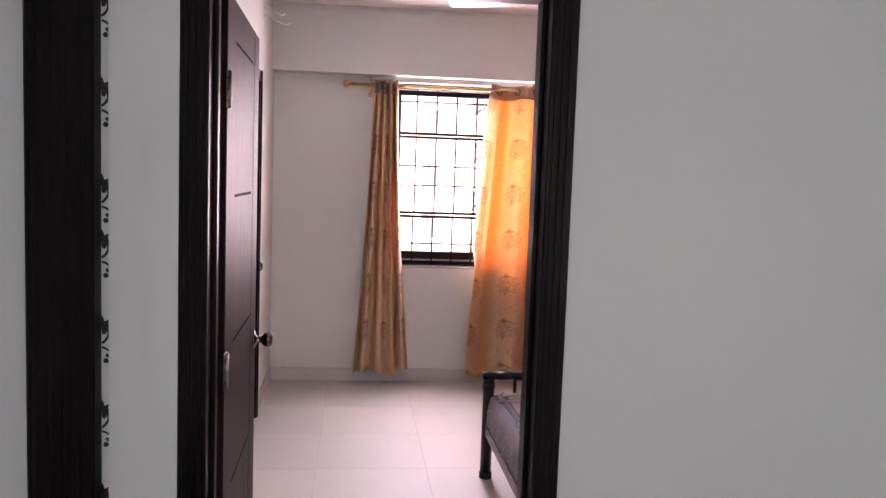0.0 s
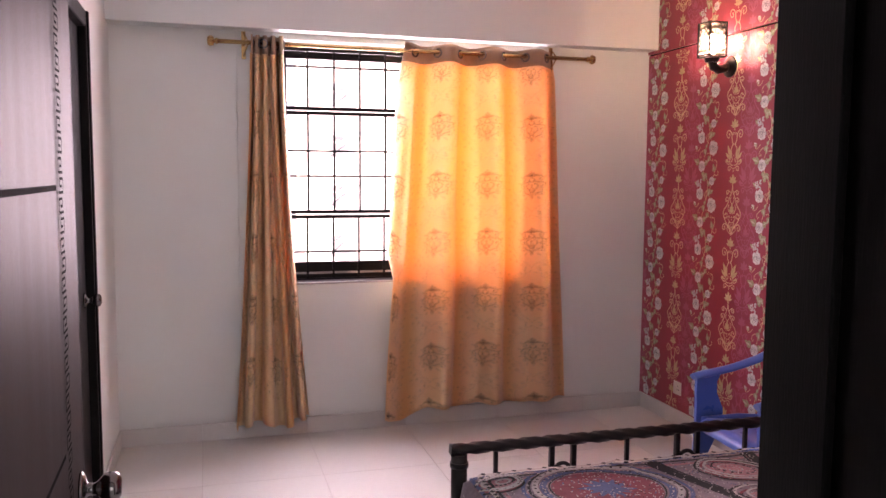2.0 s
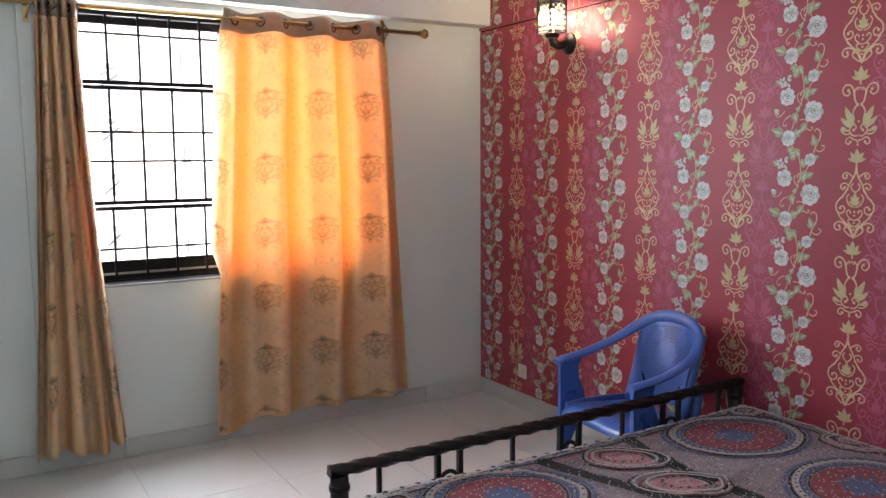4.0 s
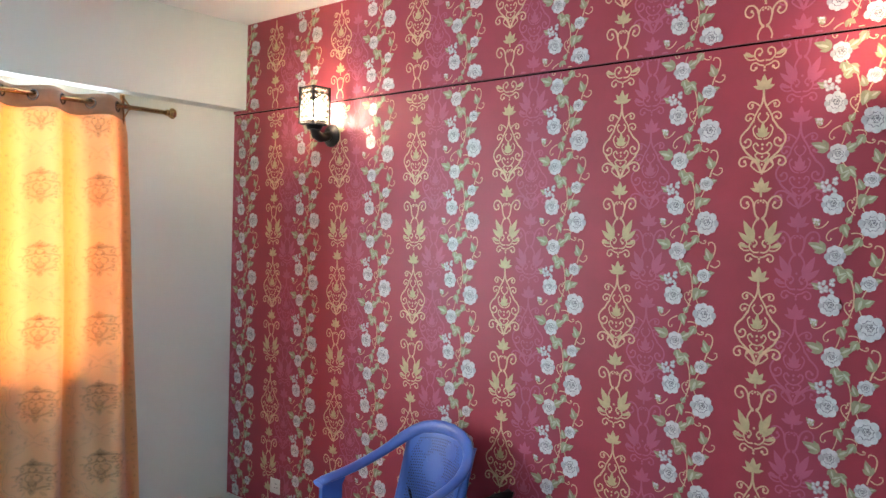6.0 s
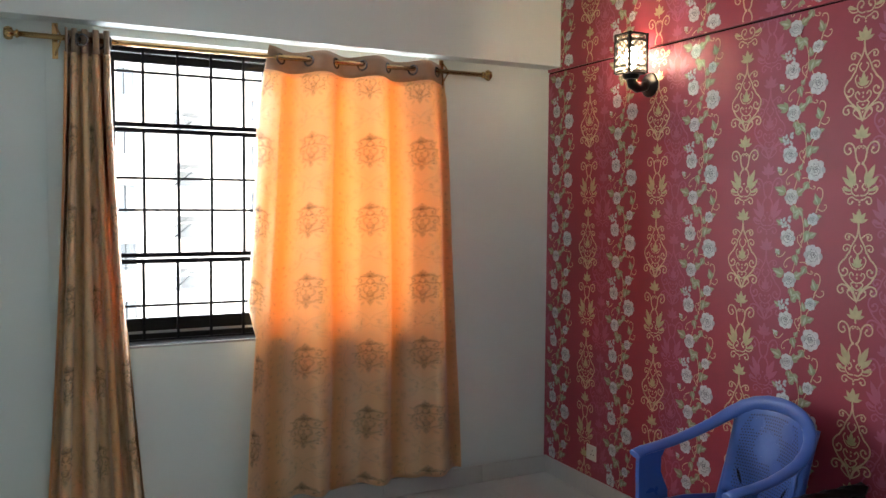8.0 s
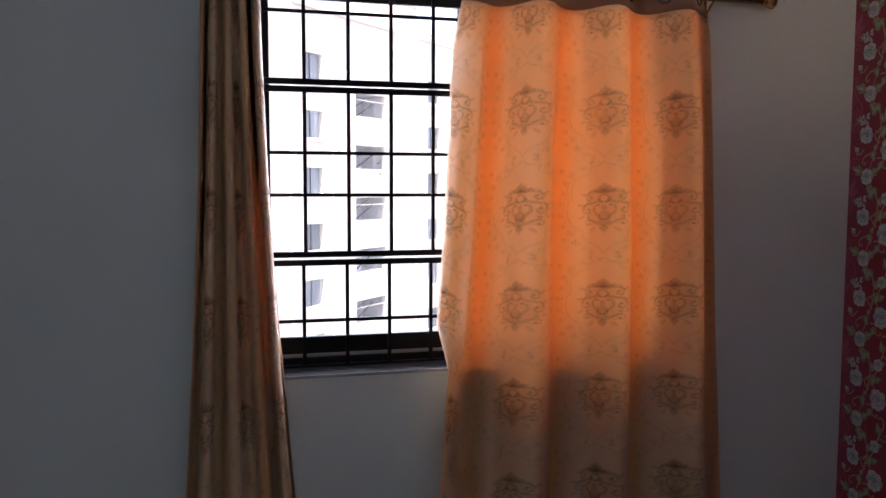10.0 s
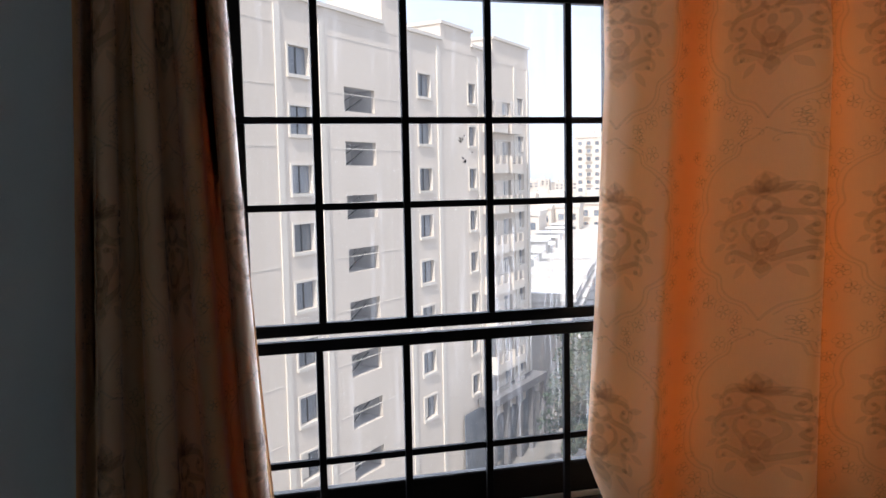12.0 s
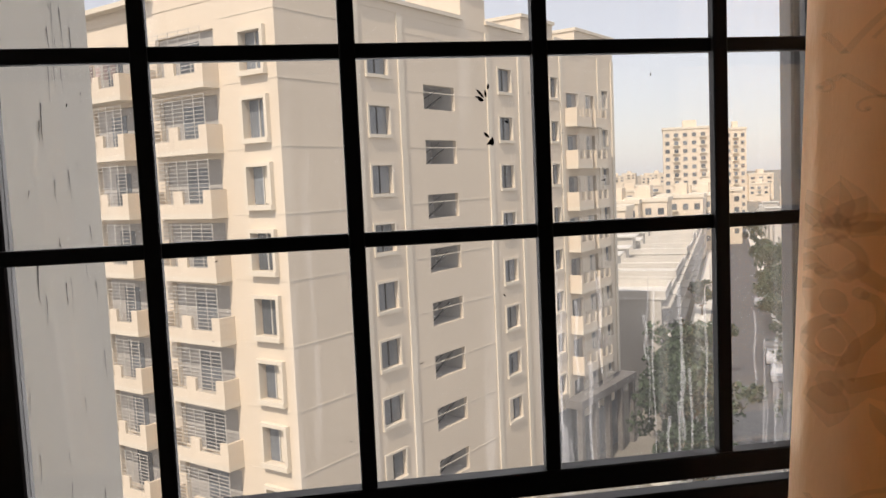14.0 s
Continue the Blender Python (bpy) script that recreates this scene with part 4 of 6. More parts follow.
def rose(base, mid, shade, x, y, r, seed):
    """A full-blown rose: a scalloped skirt, two whorls of petals and a dark heart set off centre."""
    rnd = random.Random(seed)
    mid.disc(x, y, 0.80 * r, n=14)
    hx, hy = x + 0.14 * r, y + 0.10 * r
    for rr, n, size in ((0.70, 8, 0.34), (0.40, 6, 0.27)):
        for k in range(n):
            a = (k + 0.5 * (n == 6)) * math.tau / n + rnd.uniform(-0.15, 0.15)
            cx, cy = hx * (1 - rr) + x * rr, hy * (1 - rr) + y * rr
            px, py = cx + rr * r * math.cos(a), cy + rr * r * math.sin(a)
            s = size * r * rnd.uniform(0.88, 1.12)
            (base if (k + n) % 4 else mid).disc(px, py, s, s * 0.86, n=10, a=a + 1.57)
            shade.ribbon([(px - 0.72 * s * math.cos(a + q * 0.42), py - 0.72 * s * math.sin(a + q * 0.42)) for q in (-2, -1, 0, 1, 2)], 0.05 * r + 0.0008, 0.02 * r + 0.0006)
    base.disc(hx, hy, 0.26 * r, n=9)
    for k in range(3):
        a0 = k * 2.1 + seed
        shade.ribbon([(hx + 0.20 * r * math.cos(a0 + 0.35 * j), hy + 0.20 * r * math.sin(a0 + 0.35 * j)) for j in range(5)], 0.085 * r, 0.03 * r)
    shade.disc(hx, hy, 0.10 * r, n=8)


def garland_tile():
    """One repeat of the rose garland, 0.331 high; the large rose sits at (0, 0)."""
    base, mid, shade, green, pale, gold = (Print() for _ in range(6))
    rnd = random.Random(4)

    def spray(x, y, a, ln, wd):
        """A leaf with its lit half and two lesser lobes."""
        green.leaf(x, y, a, ln, wd)
        green.leaf(x, y, a + 0.6, ln * 0.62, wd * 0.7), green.leaf(x, y, a - 0.6, ln * 0.62, wd * 0.7)
        pale.leaf(x + 0.12 * ln * math.cos(a), y + 0.12 * ln * math.sin(a), a + 0.10, ln * 0.72, wd * 0.36)

    spots = [(0, 0, 0.045), (-0.119, 0.065, 0.038), (-0.108, -0.104, 0.034), (-0.004, 0.141, 0.026)]
    for k, (x, y, r) in enumerate(spots):
        rose(base, mid, shade, x, y, r, k + 3)
    for x, y, a, ln, wd in ((-0.135, -0.085, 2.75, 0.062, 0.026), (-0.085, -0.09, 0.45, 0.050, 0.022), (-0.03, -0.045, 4.1, 0.046, 0.020), (-0.10, -0.135, 4.9, 0.040, 0.018),
                            (-0.075, -0.145, 5.3, 0.046, 0.020), (-0.065, -0.155, 3.4, 0.040, 0.018), (-0.020, 0.095, 4.3, 0.050, 0.030), (-0.018, 0.075, 0.4, 0.036, 0.020), (-0.03, 0.11, 1.9, 0.040, 0.018),
                            (-0.160, 0.0, 2.4, 0.030, 0.015), (-0.170, -0.005, 0.9, 0.026, 0.013), (-0.085, 0.0, 5.0, 0.046, 0.022), (-0.075, 0.005, 0.9, 0.030, 0.014), (0.018, -0.135, 1.9, 0.050, 0.022),
                            (-0.15, 0.12, 2.6, 0.034, 0.015), (-0.095, 0.145, 0.7, 0.044, 0.020), (0.012, 0.15, 0.2, 0.026, 0.013)):
        spray(x, y, a, ln, wd)
    for pts in (((-0.062, 0.166), (-0.05, 0.13), (-0.046, 0.085), (-0.055, 0.04), (-0.075, 0.0), (-0.088, -0.05), (-0.10, -0.08)), ((-0.06, -0.165), (-0.085, -0.14), (-0.10, -0.115)), ((-0.01, 0.12), (-0.025, 0.09), (-0.03, 0.06), (-0.018, 0.03))):
        gold.ribbon(smooth(list(pts)), 0.0045, 0.003)
    # a tall curled tendril, and small curls in the gaps
    gold.ribbon(smooth([(0.008, -0.165), (0.016, -0.14), (0.030, -0.115), (0.036, -0.09), (0.030, -0.072), (0.014, -0.068), (0.010, -0.078)]), 0.0055, 0.004)
    gold.ribbon(smooth([(0.018, -0.15), (0.036, -0.158), (0.052, -0.148), (0.052, -0.134), (0.042, -0.134)]), 0.0045, 0.0035)
    for x, y, a, ln, c, m in ((-0.05, 0.03, 2.6, 0.08, -2.3, 1), (-0.06, 0.05, 0.6, 0.06, 2.4, 1), (-0.10, -0.01, 3.4, 0.08, 2.2, 1), (-0.06, -0.03, 0.3, 0.06, -2.4, 1), (-0.13, 0.01, 4.2, 0.07, -2.2, 1), (-0.03, -0.06, 5.4, 0.05, 2.4, 1)):
        gold.scroll(x, y, a, ln, c, 0.0042, m)
    for k in range(18):  # sprays of tiny blossoms
        x, y = -0.128 + rnd.uniform(-0.026, 0.022), 0.126 + rnd.uniform(-0.022, 0.030)
        mid.disc(x, y, rnd.uniform(0.005, 0.008), n=7), base.disc(x, y, rnd.uniform(0.0025, 0.0045), n=6)
    for k in range(6):
        base.disc(-0.166 + rnd.uniform(-0.012, 0.012), 0.004 + rnd.uniform(-0.010, 0.012), rnd.uniform(0.003, 0.005), n=7)
    return base, mid, shade, green, pale, gold


def on_paper(lift):
    def put(u, v):
        x = XR if v < 2.35 else XR - 0.007
        return x - lift, u, v
    return put


def in_paper(u, v):
    return YD1 + 0.002 < u < YB - 0.001 and 0.1 < v < ZC - 0.002 and not 2.344 < v < 2.354


golds = [5.969 - 0.5437 * k for k in range(-1, 8)]
gspots = [(y, 2.224 + 0.662 * j) for y in golds for j in range(-3, 2)]
gt, ot = gold_tile()
for p in (gt, ot):
    p.polys = [tuple((-u, v) for u, v in q) for q in p.polys]
# faint mauve damask between the gold and the garlands
mspots = [(y - 0.125, v - 0.12) for y, v in gspots]
gt.mesh("damask_shadow", on_paper(0.0004), MAUVE, wall_east, mspots, in_paper, out=(-1, 0, 0))
ot.mesh("damask_shadow", on_paper(0.0004), MAUVE, wall_east, mspots, in_paper, out=(-1, 0, 0))
gt.mesh("gold_scrollwork", on_paper(0.0016), GOLD_PRINT, wall_east, gspots, in_paper, out=(-1, 0, 0))
ot.mesh("gold_leafwork", on_paper(0.0028), OLIVE_PRINT, wall_east, gspots, in_paper, out=(-1, 0, 0))
rspots = [(y, 2.055 + 0.331 * j) for y in (5.618 - 0.5437 * k for k in range(-1, 7)) for j in range(-6, 3)]
tiles = garland_tile()
for p in tiles:
    p.polys = [tuple((-u, v) for u, v in q) for q in p.polys]
for p, nm, lift, mt in ((tiles[5], "garland_stem", 0.0010, GOLD_PRINT), (tiles[3], "garland_leaf", 0.0020, LEAF_PRINT), (tiles[4], "leaf_light", 0.0028, LEAF_LIGHT), (tiles[1], "rose_shadow", 0.0034, PETAL_MID), (tiles[0], "garland_rose", 0.0042, PETAL), (tiles[2], "rose_shading", 0.0052, PETAL_SHADE)):
    p.mesh(nm, on_paper(lift), mt, wall_east, rspots, in_paper, out=(-1, 0, 0))


# ---- wall lamps ----
def wall_lamp(y):
    l = thing("wall_lamp", "lit black pierced metal wall lantern on a round base", "wall lamp", XR, y, 2.172, group="wall lamps")
    part("wall_plate", lathe(bmesh.new(), [(0.060, 0), (0.060, -0.006), (0.054, -0.012), (0.040, -0.014), (0.030, -0.022), (0.012, -0.026)], axis="x", seg=28), IRON, l)
    arm = [(-0.015, 0, 0), (-0.045, 0, -0.012), (-0.08, 0, -0.018), (-0.11, 0, -0.004), (-0.122, 0, 0.028)]
    part("arm", tube(bmesh.new(), arm, [0.024, 0.024, 0.026, 0.026, 0.024], 14), IRON, l)
    cx, h0, h1, s = -0.122, 0.045, 0.235, 0.052
    part("holder", lathe(bmesh.new(), [(0.034, 0.018), (0.040, 0.03), (0.046, 0.046)], (cx, 0, 0), "z", 18), IRON, l)
    cage = part("cage", boxed(cx - s, cx + s, -s, s, h0 - 0.004, h0 + 0.004, bevel=0.001), IRON, l, "black cut metal lantern cage")
    for dx in (-s, s):
        for dy in (-s, s):
            part("corner_post", boxed(cx + dx - 0.006, cx + dx + 0.006, dy - 0.006, dy + 0.006, h0, h1, bevel=0.001), IRON, cage)
    for z in (h0 + 0.01, h0 + 0.034, h1 - 0.034, h1 - 0.005):
        for a, b, c, d in ((cx - s, cx + s, -s - 0.002, -s + 0.002), (cx - s, cx + s, s - 0.002, s + 0.002), (cx - s - 0.002, cx - s + 0.002, -s, s), (cx + s - 0.002, cx + s + 0.002, -s, s)):
            part("band", boxed(a, b, c, d, z - 0.004, z + 0.004), IRON, cage)
    # lattice of lozenges on the four sides
    lat = Print()
    hh, rows, cols = h1 - h0 - 0.072, 4, 3
    for i in range(cols):
        for k in range(rows):
            u0, u1 = -s + 2 * s * i / cols, -s + 2 * s * (i + 1) / cols
            v0, v1 = h0 + 0.036 + hh * k / rows, h0 + 0.036 + hh * (k + 1) / rows
            um, vm = (u0 + u1) / 2, (v0 + v1) / 2
            for p, q in (((um, v0), (u1, vm)), ((u1, vm), (um, v1)), ((um, v1), (u0, vm)), ((u0, vm), (um, v0))):
                lat.ribbon([p, q], 0.0072)
            if i in (0, cols - 1):
                e = u0 if i == 0 else u1
                lat.polys += [((e, v0 - 0.006), (e + (0.010 if i == 0 else -0.010), v0), (e, v0 + 0.006))]
                lat.ids += [lat.shape]
    for i in range(8):
        for z in (h0 + 0.022, h1 - 0.02):
            u = -s + 2 * s * (i + 0.5) / 8
            lat.ribbon([(u - 0.005, z - 0.011), (u + 0.005, z + 0.011)], 0.003)
            lat.ribbon([(u + 0.005, z - 0.011), (u - 0.005, z + 0.011)], 0.003)
    for f in (lambda u, v: (cx + u, -s - 0.0015, v), lambda u, v: (cx + u, s + 0.0015, v), lambda u, v: (cx - s - 0.0015, u, v), lambda u, v: (cx + s + 0.0015, u, v)):
        ob = lat.mesh("lattice", f, IRON, cage)
        ob.modifiers.new("thickness", "SOLIDIFY").thickness = 0.0015
    part("glass_liner", boxed(cx - 0.044, cx + 0.044, -0.044, 0.044, h0 + 0.006, h1 - 0.006), LINER, l, "glowing frosted glass liner")
    part("bulb", lathe(bmesh.new(), [(0.012, 0.062), (0.016, 0.08), (0.024, 0.11), (0.026, 0.135), (0.020, 0.158), (0.006, 0.17)], (cx, 0, 0), "z", 14), BULB, l, "lit warm bulb")
    return l


wall_lamp(5.49), wall_lamp(2.757)

# ---- socket ----
so = thing("wall_socket", "white plastic wall socket on the wallpaper", "socket", XR, 5.90, 0.236)
part("plate", boxed(-0.009, -0.0022, -0.042, 0.042, -0.042, 0.042, bevel=0.003, seg=2), SOCKET, so)
part("rocker", boxed(-0.013, -0.0088, 0.012, 0.030, -0.018, 0.018, bevel=0.001), SOCKET, so)
# near-black discs draw the shade of the pin holes on the plate
for dy, dz in ((-0.012, 0.014), (-0.022, -0.008), (-0.002, -0.008)):
    part("pin_hole", lathe(bmesh.new(), [(0.0035, -0.0098), (0.0035, -0.0088)], (0, dy, dz), "x", 8), SHADE_SMUDGE, so)


# ---- bed ----
BX0, BX1, BY0, BY1 = 0.878, 2.80, 2.36, 4.268


def bed():
    b = thing("bed", "black iron bed with a twisted foot rail", "bed")
    z = 0.562
    bm = bmesh.new()
    n, seg = 260, 12
    rings = []
    for i in range(n + 1):  # rope-twisted rail: a lobed section that turns as it goes
        x = BX0 - 0.035 + (BX1 + 0.01 - BX0 + 0.035) * i / n
        ring = []
        for k in range(seg):
            a = k * math.tau / seg
            r = 0.0195 + 0.0045 * math.cos(4 * (a - 16.0 * (x - BX0)))
            ring.append(bm.verts.new((x, BY1 + r * math.cos(a), z + r * math.sin(a))))
        rings.append(ring)
    for p, q in zip(rings, rings[1:]):
        for k in range(seg):
            bm.faces.new((p[k], p[(k + 1) % seg], q[(k + 1) % seg], q[k])).smooth = True
    bm.faces.new(rings[0][::-1]), bm.faces.new(rings[-1])
    part("foot_rail", bm, IRON, b, "rope-twisted black iron rail")
    for x in (BX0, BX1 - 0.03):
        for y in (BY1, BY0):
            p = part("post", tube(bmesh.new(), [(x, y, 0.03), (x, y, 0.545)], 0.030, 18), IRON, b)
            part("foot_cap", lathe(bmesh.new(), [(0.034, 0), (0.035, 0.03), (0.031, 0.036)], (x, y, 0), "z", 18), RUBBER, p)
            part("collar", lathe(bmesh.new(), [(0.034, 0.495), (0.035, 0.505), (0.034, 0.515)], (x, y, 0), "z", 18), IRON, p)
    part("lower_rail", boxed(BX0, BX1, BY1 - 0.016, BY1 + 0.016, 0.24, 0.275, bevel=0.003), IRON, b)
    for x in (1.02, 1.562, 2.10, 2.66):
        part("bar", boxed(x - 0.008, x + 0.008, BY1 - 0.008, BY1 + 0.008, 0.274, 0.547, bevel=0.002), IRON, b)
    for xa in (1.29, 1.83, 2.37):
        for x in (xa - 0.045, xa + 0.045):
            part("bar", boxed(x - 0.010, x + 0.010, BY1 - 0.010, BY1 + 0.010, 0.274, 0.547, bevel=0.002), IRON, b)
        part("arch", tube(bmesh.new(), [(xa - 0.038 * math.cos(k * math.pi / 10), BY1, 0.43 + 0.042 * math.sin(k * math.pi / 10)) for k in range(11)], 0.008, 8), IRON, b)
    for x in (BX0, BX1 - 0.03):
        part("side_rail", boxed(x - 0.014, x + 0.014, BY0 + 0.03, BY1 - 0.03, 0.24, 0.30, bevel=0.003), IRON, b)
    part("base_board", boxed(BX0 + 0.016, BX1 - 0.048, BY0 + 0.02, BY1 - 0.02, 0.285, 0.30, bevel=0.002), LEAFWOOD, b)
    return b


bed()


def bed_top(x, y):
    """Height of the mattress with its sheet: soft edges, creases and a shallow sag."""
    ex = min(x - BX0 + 0.01, BX1 - 0.02 - x)
    ey = min(BY1 - 0.028 - y, y - BY0)
    e = max(0.0, min(ex, ey))
    edge = 0.035 * (1 - min(1, e / 0.05)) ** 2
    p = Vector((x * 2.3, y * 2.6, 1.0))
    fold = 0.010 * noise.noise(p) + 0.006 * abs(noise.noise(p * 3.1)) + 0.0018 * noise.noise(p * 9)
    crease = 0.010 * math.exp(-((y - 3.62 - 0.22 * (x - 1.7)) / 0.028) ** 2) * (0.5 + 0.5 * math.sin(7 * x)) + 0.008 * math.exp(-((x - 1.62 + 0.3 * (y - 3.7)) / 0.025) ** 2)
    return 0.472 - edge + fold + crease


def mattress():
    m = thing("mattress", "mattress under a patterned cotton bedsheet", "mattress")
    nx, ny = 96, 96
    x0, x1, y0, y1 = BX0 + 0.005, BX1 - 0.035, BY0 + 0.005, BY1 - 0.034
    xs, ys = [x0 + (x1 - x0) * i / nx for i in range(nx + 1)], [y0 + (y1 - y0) * i / ny for i in range(ny + 1)]
    verts, faces = sheet(lambda x, y: (x, y, bed_top(x, y)), xs, ys)
    rim = [i for i in range(nx + 1)] + [(j + 1) * (nx + 1) - 1 for j in range(1, ny + 1)] + [ny * (nx + 1) + i for i in range(nx - 1, -1, -1)] + [j * (nx + 1) for j in range(ny - 1, 0, -1)]
    low = []
    for lev, dz in enumerate((0.06, 0.12, 0.170)):
        base = len(verts)
        for k, i in enumerate(rim):
            x, y, z = verts[i]
            cx, cy = (x0 + x1) / 2, (y0 + y1) / 2
            w = 0.006 * math.sin(k * 0.7 + lev) * (lev + 1) / 3
            verts.append((x + (0.012 + w if x > cx else -0.012 - w) * (abs(x - cx) > (x1 - x0) / 2 - 1e-4), y, 0.437 - dz + 0.004 * math.sin(k * 0.31)))
        low.append([base + k for k in range(len(rim))])
    prev = rim
    for ring in low:
        for k in range(len(rim)):
            faces.append((prev[k], ring[k], ring[(k + 1) % len(rim)], prev[(k + 1) % len(rim)]))
        prev = ring
    mesh_part("bedsheet", quad_mesh("bedsheet", verts, faces, True), SHEET, m, "bedsheet printed with ovals and paisleys in red, blue and grey")

    def lay(lift):
        return lambda u, v: (u, v, bed_top(u, v) + lift)

    inside = lambda u, v: x0 + 0.004 < u < x1 - 0.004 and y0 + 0.004 < v < y1 - 0.004
    black, blue, red, pink, white, dots = (Print() for _ in range(6))

    def oval(x, y, rx, ry, a):
        """Nested oval medallion with a star flower and dots."""
        def fill(p, kx, n=36, rings=6):
            ca, sa = math.cos(a), math.sin(a)
            q = lambda r, t: (x + r * kx * rx * math.cos(t) * ca - r * kx * ry * math.sin(t) * sa, y + r * kx * rx * math.cos(t) * sa + r * kx * ry * math.sin(t) * ca)
            for i in range(rings):
                for k in range(n):
                    t0, t1 = k * math.tau / n, (k + 1) * math.tau / n
                    p.add((q(i / rings, t0), q((i + 1) / rings, t0), q((i + 1) / rings, t1), q(i / rings, t1)))
        fill(red, 0.66)
        black.ring(x, y, rx * 0.68, ry * 0.68, 0.006, 60, a)
        blue.ring(x, y, rx * 0.755, ry * 0.755, 0.024, 60, a)
        white.ring(x, y, rx * 0.85, ry * 0.85, 0.022, 60, a)
        black.ring(x, y, rx * 0.92, ry * 0.92, 0.010, 60, a)
        blue.ring(x, y, rx * 0.985, ry * 0.985, 0.014, 60, a)
        for k in range(44):
            t = k * math.tau / 44
            cx, cy = 0.85 * rx * math.cos(t), 0.85 * ry * math.sin(t)
            dots.disc(x + cx * math.cos(a) - cy * math.sin(a), y + cx * math.sin(a) + cy * math.cos(a), 0.0055, n=6)
            cx, cy = 0.76 * rx * math.cos(t), 0.76 * ry * math.sin(t)
            white.disc(x + cx * math.cos(a) - cy * math.sin(a), y + cx * math.sin(a) + cy * math.cos(a), 0.004, n=6)
        for k in range(12):
            blue.leaf(x, y, a + k * math.tau / 12, 0.30 * (rx if k % 6 < 1 else ry) + 0.02, 0.028)
        rnd = random.Random(int(x * 100))
        for k in range(46):
            t, r = k * 2.39996, 0.62 * math.sqrt((k + 6) / 52)
            cx, cy = r * rx * math.cos(t), r * ry * math.sin(t)
            white.disc(x + cx * math.cos(a) - cy * math.sin(a), y + cx * math.sin(a) + cy * math.cos(a), 0.0042, n=6)

    def paisley(x, y, s, a):
        pts = []
        for k in range(41):
            t = k / 40 * math.tau
            r = s * (0.55 + 0.45 * math.sin(t / 2) ** 1.5)
            px, py = r * math.cos(t), 0.62 * r * math.sin(t)
            pts.append((x + px * math.cos(a) - py * math.sin(a), y + px * math.sin(a) + py * math.cos(a)))
        for k in range(40):
            for f0, f1, p in ((0, 0.35, pink), (0.35, 0.7, pink)):
                A, B = pts[k], pts[k + 1]
                p.add(((x + (A[0] - x) * f0, y + (A[1] - y) * f0), (x + (A[0] - x) * f1, y + (A[1] - y) * f1), (x + (B[0] - x) * f1, y + (B[1] - y) * f1), (x + (B[0] - x) * f0, y + (B[1] - y) * f0)))
        for f, w, p in ((0.74, 0.010, white), (0.84, 0.012, red), (0.94, 0.010, white), (1.03, 0.010, black)):
            p.ribbon([(x + (px - x) * f, y + (py - y) * f) for px, py in pts], w)
        for k in range(0, 40, 2):
            px, py = pts[k]
            dots.disc(x + (px - x) * 0.94, y + (py - y) * 0.94, 0.004, n=6)
            dots.disc(x + (px - x) * 0.5, y + (py - y) * 0.5, 0.006, n=6)
            white.disc(x + (px - x) * 0.28, y + (py - y) * 0.28, 0.005, n=6)

    for i, (x, y) in enumerate(((2.42, 3.98), (2.36, 3.42), (1.33, 3.98), (1.40, 3.42), (2.38, 2.80), (1.36, 2.80))):
        oval(x, y, 0.30, 0.235, 0.25 if i % 2 else -0.18)
    for x, y, s, a in ((1.86, 4.05, 0.20, 2.4), (1.90, 3.72, 0.21, -0.6), (1.02, 3.70, 0.17, 1.2), (2.70, 3.70, 0.16, 2.0), (1.88, 3.20, 0.21, 2.7), (1.04, 3.12, 0.17, 1.4), (2.04, 2.78, 0.19, 0.4), (1.0, 4.12, 0.12, 0.2), (2.66, 4.14, 0.10, 2.8), (1.72, 2.85, 0.16, 2.0)):
        paisley(x, y, s, a)
    for k in range(2):  # sweeping dark bands between the medallions
        o = 0.03 * k
        black.ribbon([(1.58 + o + 0.16 * math.sin(j / 24 * 3.4), 4.24 - 0.06 * j) for j in range(25)], 0.045 if not k else 0.012)
        black.ribbon([(2.12 - o - 0.14 * math.sin(j / 24 * 3.4 + 0.4), 4.24 - 0.06 * j) for j in range(25)], 0.040 if not k else 0.012)
    for inset, w, p in ((0.02, 0.012, blue), (0.045, 0.016, white), (0.07, 0.010, black), (0.092, 0.014, pink)):
        for q in (((x0 + inset, y0), (x0 + inset, y1 - inset)), ((x0 + inset, y1 - inset), (x1 - inset, y1 - inset)), ((x1 - inset, y1 - inset), (x1 - inset, y0))):
            (ax, ay), (bx, by) = q
            p.ribbon([(ax + (bx - ax) * t / 60, ay + (by - ay) * t / 60) for t in range(61)], w)
    for k in range(62):  # a row of small diamonds along the border
        for (ax, ay), (bx, by) in (((x0 + 0.03, y1 - 0.045), (x1 - 0.03, y1 - 0.045)), ((x0 + 0.045, y0 + 0.9), (x0 + 0.045, y1 - 0.07))):
            cx, cy = ax + (bx - ax) * k / 61, ay + (by - ay) * k / 61
            (dots if k % 2 else blue).add(((cx - 0.011, cy), (cx, cy + 0.011), (cx + 0.011, cy), (cx, cy - 0.011)))
    rnd = random.Random(11)
    for k in range(7000):  # small scattered flecks of the ground print
        u, v = rnd.uniform(x0 + 0.01, x1 - 0.01), rnd.uniform(3.0, y1 - 0.01)
        rnd.choice((white, black, pink, blue, white)).add(tuple((u + dx, v + dy) for dx, dy in ((0, 0), (0.006, 0.003), (0.008, 0.009), (0.002, 0.007))))
